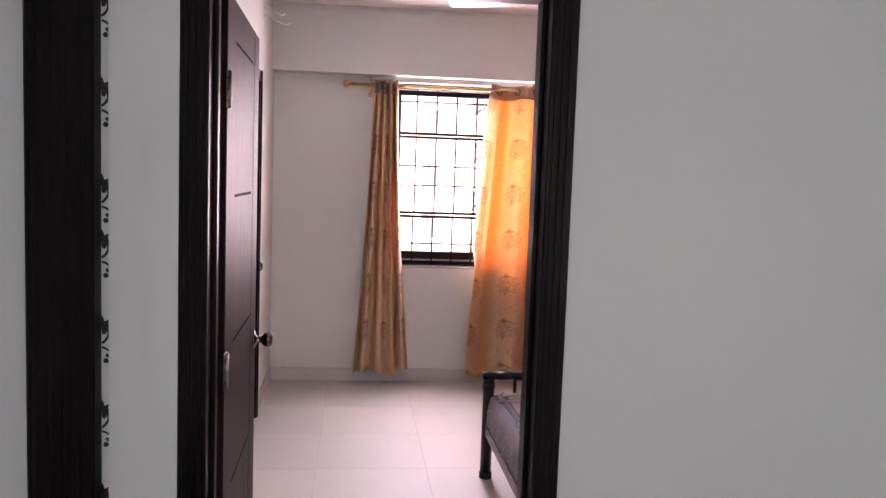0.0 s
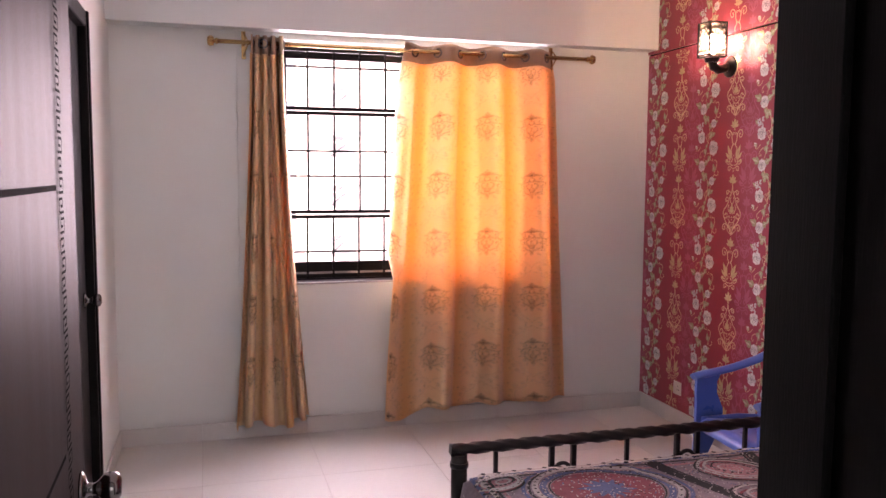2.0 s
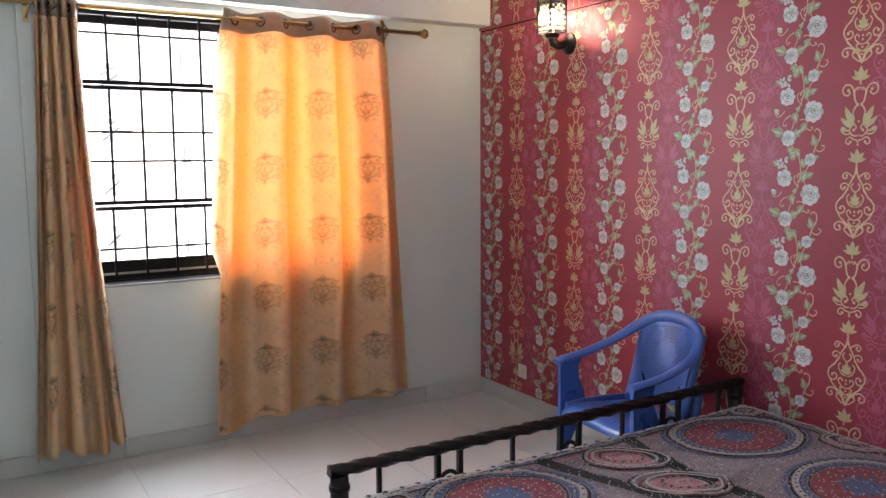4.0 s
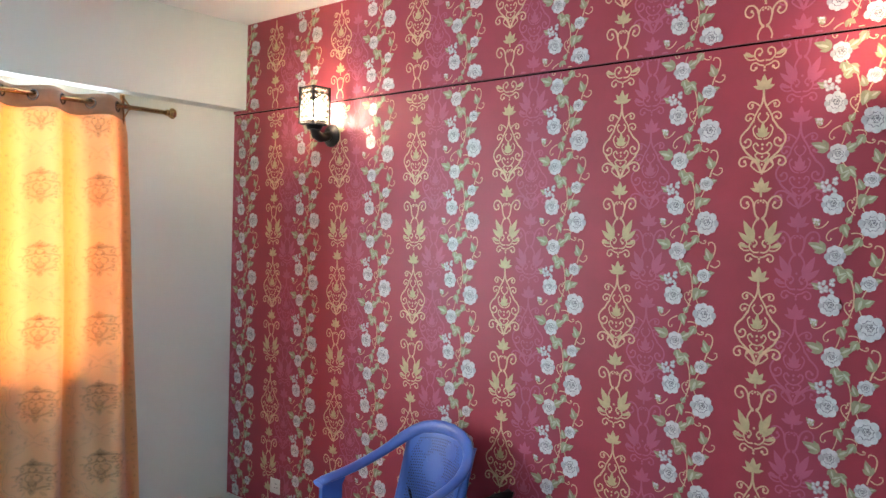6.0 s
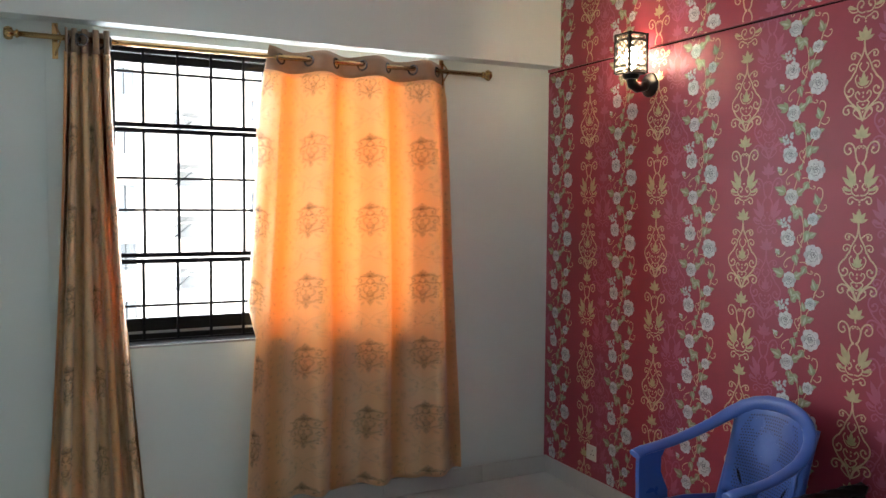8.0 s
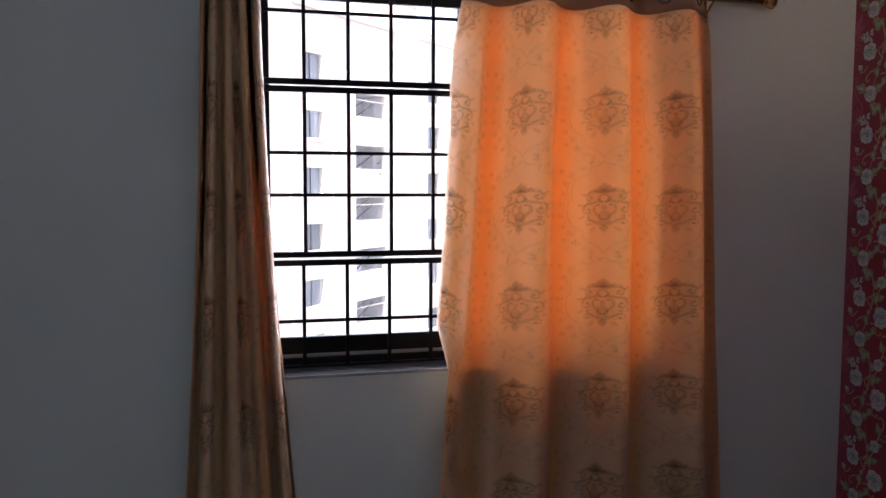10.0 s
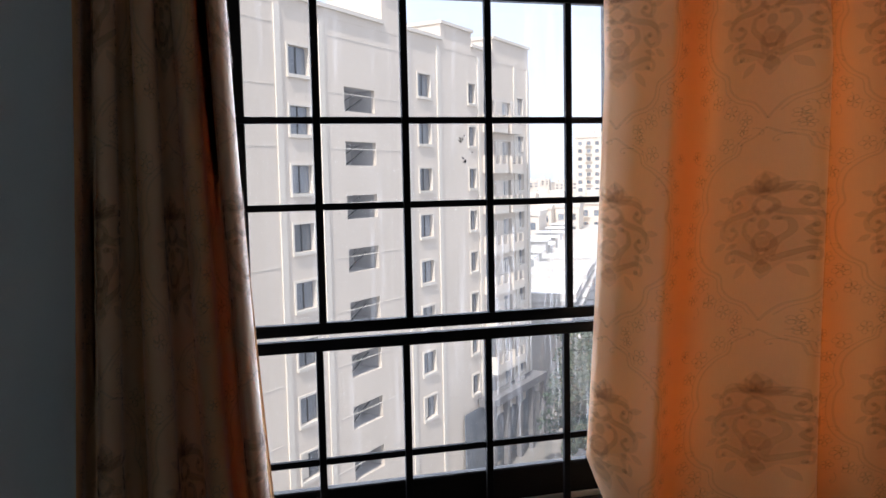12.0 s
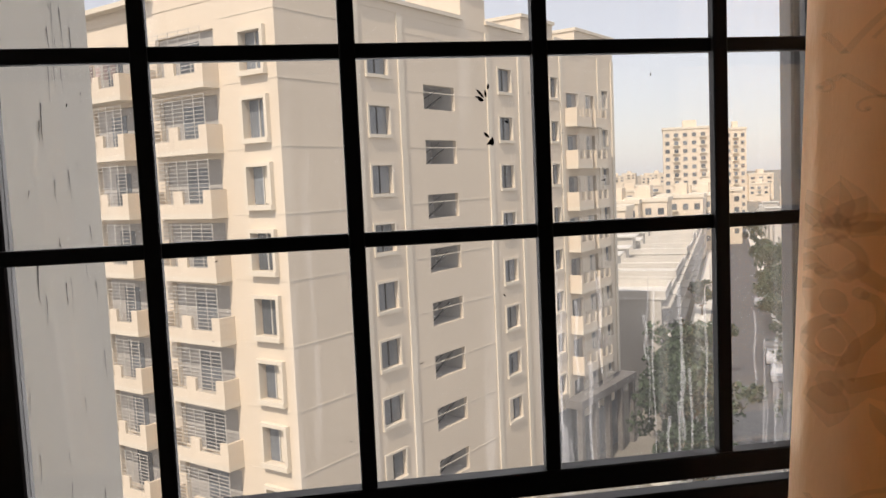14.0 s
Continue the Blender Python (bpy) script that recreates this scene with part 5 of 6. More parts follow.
    for p, lift, mt in ((pink, 0.0006, SHEET_PINK), (red, 0.0012, SHEET_RED), (blue, 0.0020, SHEET_BLUE), (black, 0.0034, SHEET_BLACK), (white, 0.0046, SHEET_WHITE), (dots, 0.0085, SHEET_BLACK)):
        p.mesh("sheet_print", lay(lift), mt, m, keep=inside, out=(0, 0, 1))
    # printed flecks on the hanging side of the sheet
    side = Print()
    for k in range(700):
        u, v = rnd.uniform(y0 + 0.02, y1 - 0.02), rnd.uniform(0.28, 0.43)
        side.leaf(u, v, rnd.uniform(0, 3.1), rnd.uniform(0.008, 0.022), 0.006)
    side.mesh("sheet_print", lambda u, v: (x0 - 0.0205, u, v), SHEET_WHITE, m)
    return m


mattress()


# ---- chair ----
def plastic_chair():
    """Moulded armchair; local +y is its front, x across, z up."""
    c = thing("plastic_chair", "blue moulded plastic armchair standing by the papered wall", "chair", 2.445, 4.575, 0, 86)
    us, vs = [i / 16 for i in range(17)], [j / 16 for j in range(17)]

    def seat(u, v):
        x = (u - 0.5) * (0.46 - 0.05 * (1 - v))
        y = -0.20 + 0.43 * v
        z = 0.425 - 0.022 * math.sin(math.pi * u) * math.sin(math.pi * min(1, v * 1.1)) - 0.05 * max(0, (v - 0.86) / 0.14) ** 2 - 0.03 * (1 - v)
        return x, y, z

    def back(u, v):
        """Broad round-topped back leaning rearwards; v up."""
        e = 2 * u - 1
        return e * (0.180 + 0.012 * v), -0.185 - 0.085 * v + 0.045 * e * e, 0.46 + (0.372 - 0.045 * e * e * v) * v

    def solid(name, fn, keep, thick, label=""):
        verts, faces = sheet(fn, us, vs)
        faces = [f for f in faces if keep(f)]
        ob = mesh_part(name, quad_mesh(name, verts, faces, True), PLASTIC, c, label)
        so = ob.modifiers.new("thickness", "SOLIDIFY")
        so.thickness, so.offset = thick, 0
        return ob

    solid("seat", seat, lambda f: True, 0.008)
    b = solid("backrest", back, lambda f: True, 0.006, "pierced blue plastic back with a moulded flower")
    for sx in (-1, 1):  # flat posts that carry the panel up to the hoop
        part("post", tube(bmesh.new(), [(sx * (0.186 + 0.004 * v), -0.150 - 0.100 * v, 0.41 + 0.385 * v) for v in (0, 0.2, 0.4, 0.6, 0.8, 1)], [0.027, 0.023, 0.020, 0.019, 0.020, 0.024], 12), PLASTIC, b)
    part("lower_rail", tube(bmesh.new(), [(x, -0.185 + 0.02 * (x / 0.2) ** 2, 0.46) for x in (-0.2, -0.1, 0, 0.1, 0.2)], 0.014, 8), PLASTIC, b)
    hole, petal = Print(), Print()
    blooms = ((0.54, 0.56, 0.17), (0.30, 0.80, 0.105), (0.72, 0.80, 0.085), (0.36, 0.36, 0.10))
    for i in range(26):  # close rows of small discs painting hole shade, left out where flowers are moulded
        for j in range(25):
            u, v = 0.10 + 0.80 * (i + 0.5 * (j % 2)) / 26, 0.07 + 0.86 * j / 25
            if all(math.hypot(u - a, v - c) > r for a, c, r in blooms) and abs(u - 0.5) < 0.42 * math.sqrt(max(0.0, 1 - max(0.0, v - 0.55) ** 2 * 3)):
                hole.disc(u, v, 0.0100, 0.0105, 6)
    for a, d, r in blooms:
        for k in range(9):
            petal.leaf(a, d, k * math.tau / 9, r, r * 0.62)
    for pts in (((0.54, 0.42), (0.53, 0.30), (0.48, 0.14), (0.46, 0.06)), ((0.36, 0.28), (0.40, 0.18), (0.44, 0.08)), ((0.30, 0.72), (0.34, 0.60), (0.42, 0.46)), ((0.72, 0.74), (0.68, 0.62), (0.60, 0.48))):
        petal.ribbon(smooth(list(pts)), 0.022, 0.016)
    petal.leaf(0.52, 0.24, 0.6, 0.20, 0.07), petal.leaf(0.46, 0.16, 2.4, 0.20, 0.07)
    front = lambda lift: (lambda u, v: (back(u, v)[0], back(u, v)[1] + lift, back(u, v)[2]))
    hole.mesh("hole", front(0.0040), BLUE_SHADE, b, out=(0, 1, 0))
    pt = petal.mesh("moulded_flower", front(0.0045), PLASTIC, b, out=(0, 1, 0))
    pt.modifiers.new("thickness", "SOLIDIFY").thickness = 0.004
    # two slanting slots at the foot of the back, drawn as flat near-black shade
    slot = Print()
    slot.leaf(0.78, 0.10, 1.1, 0.20, 0.04), slot.leaf(0.22, 0.10, 2.04, 0.20, 0.04)
    slot.mesh("slot", front(0.0042), SHADE_SMUDGE, b)

    def blade(name, path, wide, thick, parent=c):
        """A moulded strip along a path: (point, width direction)."""
        bm = bmesh.new()
        rings = []
        for i, p in enumerate(path):
            p = Vector(p)
            a, q = Vector(path[max(i - 1, 0)]), Vector(path[min(i + 1, len(path) - 1)])
            d = (q - a).normalized()
            w = Vector((1, 0, 0))
            w = (w - d * w.dot(d)).normalized()
            n = d.cross(w)
            ww = wide[i] if isinstance(wide, (list, tuple)) else wide
            rings.append([bm.verts.new(p + w * sx * ww / 2 + n * sn * thick / 2) for sx, sn in ((-1, -0.6), (-0.8, 1), (0.8, 1), (1, -0.6), (0.82, -1), (-0.82, -1))])
        for r0, r1 in zip(rings, rings[1:]):
            for k in range(6):
                bm.faces.new((r0[k], r0[(k + 1) % 6], r1[(k + 1) % 6], r1[k])).smooth = True
        bm.faces.new(rings[0][::-1]), bm.faces.new(rings[-1])
        bm.normal_update()
        return part(name, bm, PLASTIC, parent)

    # one moulded band: over the top of the back and down into both arms
    half = [(0.0, -0.272, 0.842), (0.06, -0.270, 0.838), (0.12, -0.260, 0.824), (0.172, -0.240, 0.800), (0.212, -0.208, 0.768), (0.240, -0.165, 0.733), (0.258, -0.11, 0.703), (0.268, -0.04, 0.678), (0.274, 0.04, 0.656), (0.275, 0.12, 0.642), (0.272, 0.19, 0.634), (0.268, 0.235, 0.622)]
    hoop = [(-x, y, z) for x, y, z in half[:0:-1]] + half
    bm, rings = bmesh.new(), []
    for i, p in enumerate(hoop):
        p = Vector(p)
        d = (Vector(hoop[min(i + 1, len(hoop) - 1)]) - Vector(hoop[max(i - 1, 0)])).normalized()
        f = min(1.0, max(0.0, (abs(p.x) - 0.10) / 0.15))  # upright over the back, lying flat along the arms
        w = Vector((f * (1 if p.x > 0 else -1), -0.2 * (1 - f), 1 - f + 0.15))
        w = (w - d * w.dot(d)).normalized()
        q = d.cross(w)
        rings.append([bm.verts.new(p + 0.031 * math.cos(k * math.tau / 14) * w + 0.015 * math.sin(k * math.tau / 14) * q) for k in range(14)])
    for r0, r1 in zip(rings, rings[1:]):
        for k in range(14):
            bm.faces.new((r0[k], r0[(k + 1) % 14], r1[(k + 1) % 14], r1[k])).smooth = True
    bm.faces.new(rings[0][::-1]), bm.faces.new(rings[-1])
    bmesh.ops.recalc_face_normals(bm, faces=bm.faces)
    part("arm_band", bm, PLASTIC, c, "blue band sweeping from the back into both arms")
    for s in (-1, 1):
        # front leg runs on up to the arm as a broad panel
        bm = bmesh.new()
        prof = [(0.0, 0.05, 0.205, 0.262), (0.20, 0.07, 0.185, 0.258), (0.38, 0.17, 0.125, 0.256), (0.46, 0.17, 0.125, 0.256), (0.54, 0.13, 0.15, 0.255), (0.60, 0.13, 0.150, 0.255), (0.632, 0.15, 0.14, 0.252)]
        rings = []
        for z, dep, ya, xb in prof:
            rings.append([bm.verts.new(v) for v in ((s * xb, ya - dep * 0.3, z), (s * (xb + 0.022), ya - dep * 0.3, z), (s * (xb + 0.022), ya + dep * 0.55, z), (s * xb, ya + dep * 0.55, z))])
        for r0, r1 in zip(rings, rings[1:]):
            for k in range(4):
                bm.faces.new((r0[k], r0[(k + 1) % 4], r1[(k + 1) % 4], r1[k]))
        bm.faces.new(rings[0][::-1]), bm.faces.new(rings[-1])
        bmesh.ops.recalc_face_normals(bm, faces=bm.faces)
        part("front_leg", bm, PLASTIC, c)
        part("rear_leg", tube(bmesh.new(), [(s * 0.225, -0.30, 0.0), (s * 0.21, -0.24, 0.25), (s * 0.20, -0.205, 0.42), (s * 0.205, -0.22, 0.52)], [0.018, 0.022, 0.026, 0.020], 10), PLASTIC, c)
        blade("side_apron", [(s * 0.228, -0.20, 0.39), (s * 0.235, 0.0, 0.405), (s * 0.235, 0.20, 0.40)], 0.012, 0.06)
    blade("front_apron", [(x, 0.225, 0.385) for x in (-0.22, -0.1, 0, 0.1, 0.22)], 0.01, 0.05)
    c.scale = (0.965, 0.965, 0.965)
    return c


# dark blue that paints the shade of the holes in the chair back
BLUE_SHADE = shader("blue_shadow", (0.022, 0.035, 0.10), 0.5, vary=0.2)
plastic_chair()


# ---- ceiling fan and loose wires ----
def ceiling_fan(x, y, turn):
    f = thing("ceiling_fan", "white three-bladed ceiling fan hanging still", "ceiling fan", x, y, 0, turn)
    part("canopy", lathe(bmesh.new(), [(0.055, ZC - 0.0005), (0.058, ZC - 0.03), (0.03, ZC - 0.07), (0.013, ZC - 0.08)], seg=24), WHITE_METAL, f)
    part("downrod", tube(bmesh.new(), [(0, 0, ZC - 0.07), (0, 0, 2.66)], 0.0125, 12), WHITE_METAL, f)
    part("motor", lathe(bmesh.new(), [(0.03, 2.68), (0.07, 2.67), (0.125, 2.63), (0.135, 2.60), (0.125, 2.575), (0.07, 2.555)], seg=32), WHITE_METAL, f)
    part("cap", lathe(bmesh.new(), [(0.07, 2.556), (0.066, 2.54), (0.04, 2.53), (0.012, 2.527)], seg=24), BRASS, f, "bronze bottom cap")
    for k in range(3):
        a = k * math.tau / 3
        bm = bmesh.new()
        pr = [(0.17, 0.055, 0.055), (0.30, 0.066, 0.062), (0.48, 0.078, 0.066), (0.585, 0.082, 0.066), (0.60, 0.072, 0.055)]
        top = [[bm.verts.new((r, w, 2.594 + 0.010)), bm.verts.new((r, -w2, 2.594 - 0.012))] for r, w, w2 in pr]
        for p, q in zip(top, top[1:]):
            bm.faces.new((p[0], p[1], q[1], q[0]))
        ob = part("blade", bm, WHITE_METAL, f)
        ob.modifiers.new("thickness", "SOLIDIFY").thickness = 0.006
        ob.matrix_basis = pose(0, 0, 0, 0, 0, math.degrees(a))
        ar = part("blade_iron", boxed(0.11, 0.24, -0.02, 0.02, 2.599, 2.604, bevel=0.001), WHITE_METAL, f)
        ar.matrix_basis = pose(0, 0, 0, 0, 0, math.degrees(a))
    return f


ceiling_fan(1.20, 4.45, 40)
wr = thing("loose_cable", "white electric cables hanging from the wall", "cable")
for k, (dz, ln) in enumerate(((0.0, 0.16), (0.06, 0.10))):
    part("cable", tube(bmesh.new(), [(XL - 0.002, 5.62, 2.64 + dz), (XL + 0.03, 5.64, 2.645 + dz), (XL + 0.07, 5.66, 2.62 + dz), (XL + 0.07 + ln * 0.4, 5.70, 2.60 + dz), (XL + 0.07 + ln * 0.6, 5.71, 2.615 + dz)], 0.004, 8), WHITE_WIRE, wr)

# ---- black damask stickers beside the hall door ----
st = tagged(new("wall_sticker"), "strip of black damask wall stickers beside a door frame", "wall sticker")
dec = Print()
for z in (2.02, 1.80, 1.56, 1.42, 1.20, 0.98, 0.76, 0.5):
    for a, l in ((0.3, 0.045), (0.9, 0.05), (1.57, 0.06), (2.2, 0.05), (-0.3, 0.04), (-0.9, 0.03)):
        dec.leaf(-0.492, z, a, l * 0.55, 0.012)
    dec.scroll(-0.492, z - 0.04, 0.6, 0.06, 2.6, 0.007)
    dec.scroll(-0.492, z - 0.05, -0.2, 0.05, -2.4, 0.006)
    dec.disc(-0.482, z - 0.085, 0.007, n=9)
dec.mesh("sticker", lambda u, v: (u, YD0 + 0.019, v), DECAL, st, out=(0, -1, 0))


# ---- outside: our own building's fin, the street and the town ----
GZ = -20.5
fin = wall("outer_fin_wall", FINWALL, [(-0.25, 0.20, YO + 0.001, 8.0, -6, 6)], "streaked cream render of the building's own side wall")
streaks = Print()
rnd = random.Random(21)
for k in range(150):
    y, z = rnd.uniform(6.75, 7.97), rnd.uniform(0.5, 2.4)
    ln = rnd.uniform(0.01, 0.10)
    streaks.ribbon([(y + 0.004 * math.sin(j + k), z - ln * j / 4) for j in range(5)], rnd.uniform(0.002, 0.009), 0.001)
streaks.mesh("black_streak", lambda u, v: (0.2008, u, v), STREAK, fin, out=(1, 0, 0))
ground = tagged(part("ground", boxed(-4000, 4000, 8.2, 5000, GZ - 1, GZ), EARTH), "dusty pale ground that reaches the horizon", "ground", kind="structure")
lower = wall("outer_wall_below", FINWALL, [(-8, 12, YB, YO - 0.001, GZ, -0.21)], "cream rendered outer wall of the building below the window")

RX, RY = 0.7001, 0.7141  # direction along the facade that recedes to the right
CX, CY = -0.4, 43.0


def facade_point(s, out, z, left=False):
    """A place on the apartment block: s along a face from its near corner, out in front of the face."""
    if left:
        return CX - RY * s - RX * out, CY + RX * s - RY * out, z
    return CX + RX * s + RY * out, CY + RY * s - RX * out, z


def pierced(name, s0, s1, z0, z1, holes, depth, left, parent, material):
    """A wall face with real recessed openings."""
    us = sorted({s0, s1, *(h[0] for h in holes), *(h[1] for h in holes)})
    zs = sorted({z0, z1, *(h[2] for h in holes), *(h[3] for h in holes)})
    verts, faces, index = [], [], {}

    def vert(s, o, z):
        key = (round(s, 3), round(o, 3), round(z, 3))
        if key not in index:
            index[key] = len(verts)
            verts.append(facade_point(s, o, z, left))
        return index[key]
    for a, b in zip(us, us[1:]):
        for c, d in zip(zs, zs[1:]):
            ms, mz = (a + b) / 2, (c + d) / 2
            if not any(h[0] < ms < h[1] and h[2] < mz < h[3] for h in holes):
                faces.append((vert(a, 0, c), vert(b, 0, c), vert(b, 0, d), vert(a, 0, d)))
    for a, b, c, d in holes:
        for p, q in (((a, c), (b, c)), ((b, c), (b, d)), ((b, d), (a, d)), ((a, d), (a, c))):
            faces.append((vert(p[0], 0, p[1]), vert(p[0], -depth, p[1]), vert(q[0], -depth, q[1]), vert(q[0], 0, q[1])))
    return mesh_part(name, quad_mesh(name, verts, faces), material, parent)


def fbox(bm, s0, s1, o0, o1, z0, z1, left):
    """A block in the facade's own directions."""
    vs = [bm.verts.new(facade_point(s, o, z, left)) for s in (s0, s1) for o in (o0, o1) for z in (z0, z1)]
    for q in ((0, 1, 3, 2), (4, 6, 7, 5), (0, 4, 5, 1), (2, 3, 7, 6), (0, 2, 6, 4), (1, 5, 7, 3)):
        bm.faces.new([vs[i] for i in q])
    return bm


def apartment_block():
    ob = thing("apartment_building", "tall cream apartment block with rows of windows and barred balconies", "apartment building")
    top = 10.5
    floors = range(10)
    right, left = [], []
    for k in floors:
        d = 3.05 * k
        for s0, s1, zt, h in ((6.15, 7.80, 8.62, 1.45), (18.9, 20.5, 8.50, 1.45), (25.9, 27.0, 8.5, 1.4), (34.5, 35.6, 8.1, 1.35)):
            right.append((s0, s1, zt - d - h, zt - d, "w"))
        right.append((10.9, 13.95, 6.95 - d - 1.35, 6.95 - d, "d"))
        right.append((28.4, 30.4, 7.6 - d - 2.1, 7.6 - d, "b"))
        right.append((31.6, 33.2, 7.6 - d - 2.1, 7.6 - d, "b"))
        left.append((0.75, 2.15, 5.66 + 3.05 - d - 1.75, 5.66 + 3.05 - d, "w"))
        left.append((4.1, 8.5, 3.60 + 3.05 - d + 0.15, 3.60 + 3.05 - d + 2.55, "b"))
        left.append((10.6, 14.3, 3.60 + 3.05 - d + 0.15, 3.60 + 3.05 - d + 2.55, "b"))
    base = GZ + 0.01
    right = [h for h in right if h[2] > base + 4]
    left = [h for h in left if h[2] > base + 1]
    pierced("front_wall", 0, 36.8, base, top, [h[:4] for h in right], 0.25, False, ob, CREAM)
    pierced("side_wall", 0, 18, base, top, [h[:4] for h in left], 0.25, True, ob, CREAM)
    # rear faces and roof so that the block is a closed volume
    bm = bmesh.new()
    a, b = facade_point(36.8, 0, 0), facade_point(36.8, -16, 0)
    c, d = facade_point(18, -36.8, 0, True), facade_point(18, 0, 0, True)
    for p, q in ((a, b), (b, c), (c, d)):
        bm.faces.new([bm.verts.new((p[0], p[1], base)), bm.verts.new((q[0], q[1], base)), bm.verts.new((q[0], q[1], top)), bm.verts.new((p[0], p[1], top))])
    part("rear_wall", bm, CREAM, ob)
    bm = bmesh.new()
    o = facade_point(0, 0, 0)
    bm.faces.new([bm.verts.new((p[0], p[1], top - 0.3)) for p in (o, a, b, c, d)])
    roof = part("roof", bm, ROOF, ob)
    for s0, s1, h in ((0, 5.4, 2.6), (5.4, 14.9, 0.45), (14.9, 17.6, 2.4), (17.6, 22.0, 0.5), (22.0, 26.5, 1.6), (26.5, 30, 0.6), (30, 36.8, 1.7)):
        part("parapet", fbox(bmesh.new(), s0, s1, -0.3 if h < 1 else -4.0, 0.02, top + 0.002, top + h, False), CREAM, roof)
        part("coping", fbox(bmesh.new(), s0 - 0.1, s1 + 0.1, -0.35 if h < 1 else -4.1, 0.18, top + h, top + h + 0.22, False), CREAM_TRIM, roof)
    for s0, s1, h in ((4.1, 8.5, 1.6), (8.5, 18, 0.6)):
        part("parapet", fbox(bmesh.new(), s0, s1, -0.3, 0.03, top + 0.002, top + h, True), CREAM, roof)
        part("coping", fbox(bmesh.new(), s0 - 0.1, s1 + 0.1, -0.35, 0.6, top + h, top + h + 0.25, True), CREAM_TRIM, roof)
    # vertical ribs, string lines and a tank
    for s in (5.35, 8.9, 17.7, 21.6, 27.6, 34.0, 36.6):
        part("rib", fbox(bmesh.new(), s - 0.22, s + 0.22, 0.002, 0.08, base, top, False), CREAM_TRIM, ob)
    for k in floors:
        z = 9.55 - 3.05 * k
        part("string_line", fbox(bmesh.new(), 0.02, 5.1, 0.002, 0.02, z, z + 0.05, False), CREAM_TRIM, ob)
        part("string_line", fbox(bmesh.new(), 9.15, 17.4, 0.002, 0.02, z, z + 0.05, False), CREAM_TRIM, ob)
        part("string_line", fbox(bmesh.new(), 0.02, 3.6, 0.002, 0.02, z, z + 0.05, True), CREAM_TRIM, ob)
    for (s0, s1, z0, z1, sort), lf in [(h, False) for h in right] + [(h, True) for h in left]:
        w, h = s1 - s0, z1 - z0
        if sort == "w":
            n = part("window", fbox(bmesh.new(), s0 + 0.02, s1 - 0.02, -0.24, -0.20, z0 + 0.02, z1 - 0.02, lf), FARGLASS, ob)
            bm = bmesh.new()
            t, pr = (0.18, 0.24) if lf else (0.12, 0.06)
            fbox(bm, s0 - t, s1 + t, 0.003, pr + 0.06, z0 - t - 0.06, z0, lf), fbox(bm, s0 - t, s1 + t, 0.003, pr, z1, z1 + t, lf)
            fbox(bm, s0 - t, s0, 0.003, pr, z0, z1, lf), fbox(bm, s1, s1 + t, 0.003, pr, z0, z1, lf)
            part("frame", bm, CREAM_TRIM, n)
            part("mullion", fbox(bmesh.new(), (s0 + s1) / 2 - 0.035, (s0 + s1) / 2 + 0.035, -0.199, -0.15, z0, z1, lf), ALU if not lf else RAIL, n)
            if (k := int(z0 * 7 + s0)) % 3 == 0:
                part("blind", fbox(bmesh.new(), s0 + 0.06, (s0 + s1) / 2 - 0.05, -0.198, -0.185, z0 + 0.05, z1 - 0.05, lf), CREAM_TRIM, n)
        elif sort == "d":
            # bay surfaces take the recess shade as their colour
            n = part("stair_opening", fbox(bmesh.new(), s0, s1, -1.9, -1.85, z0 - 0.4, z1 + 0.4, lf), SHADE, ob, "open stairwell bay with its shade painted in")
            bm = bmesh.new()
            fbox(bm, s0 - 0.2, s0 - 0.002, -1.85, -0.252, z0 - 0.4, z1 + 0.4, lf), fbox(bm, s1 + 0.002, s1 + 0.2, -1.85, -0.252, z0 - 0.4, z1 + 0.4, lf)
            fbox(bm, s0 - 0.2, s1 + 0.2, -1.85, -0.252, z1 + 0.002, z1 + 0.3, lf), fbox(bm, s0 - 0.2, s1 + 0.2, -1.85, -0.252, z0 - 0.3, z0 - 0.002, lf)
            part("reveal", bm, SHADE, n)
            bm = bmesh.new()
            tube(bm, [facade_point(s0 + 0.2, -0.9, z0 + 0.25, lf), facade_point(s1 - 0.5, -0.9, z1 - 0.1, lf)], 0.025, 6)
            tube(bm, [facade_point(s0 + 1.2, -0.9, z0 + 0.05, lf), facade_point(s1 - 0.1, -0.9, z1 - 0.45, lf)], 0.05, 6)
            part("stair_rail", bm, ALU, n)
        else:
            n = part("balcony", fbox(bmesh.new(), s0 - 0.25, s1 + 0.25, -0.24, 0.95, z0 - 0.40, z0 - 0.15, lf), CREAM_TRIM, ob)
            bm = bmesh.new()
            pier = w * 0.13
            fbox(bm, s0 - 0.25, s1 + 0.25, 0.80, 0.95, z0 - 0.149, z0 + 0.30, lf)
            fbox(bm, s0 - 0.25, s0 - 0.25 + pier, 0.80, 0.95, z0 + 0.30, z0 + 0.95, lf), fbox(bm, s1 + 0.25 - pier, s1 + 0.25, 0.80, 0.95, z0 + 0.30, z0 + 0.95, lf)
            fbox(bm, s0 + w * 0.42, s0 + w * 0.58, 0.80, 0.95, z0 + 0.30, z0 + 0.95, lf)
            fbox(bm, s0 - 0.25, s0 - 0.10, 0.0, 0.80, z0 - 0.149, z0 + 0.95, lf), fbox(bm, s1 + 0.10, s1 + 0.25, 0.0, 0.80, z0 - 0.149, z0 + 0.95, lf)
            part("parapet", bm, CREAM, n)
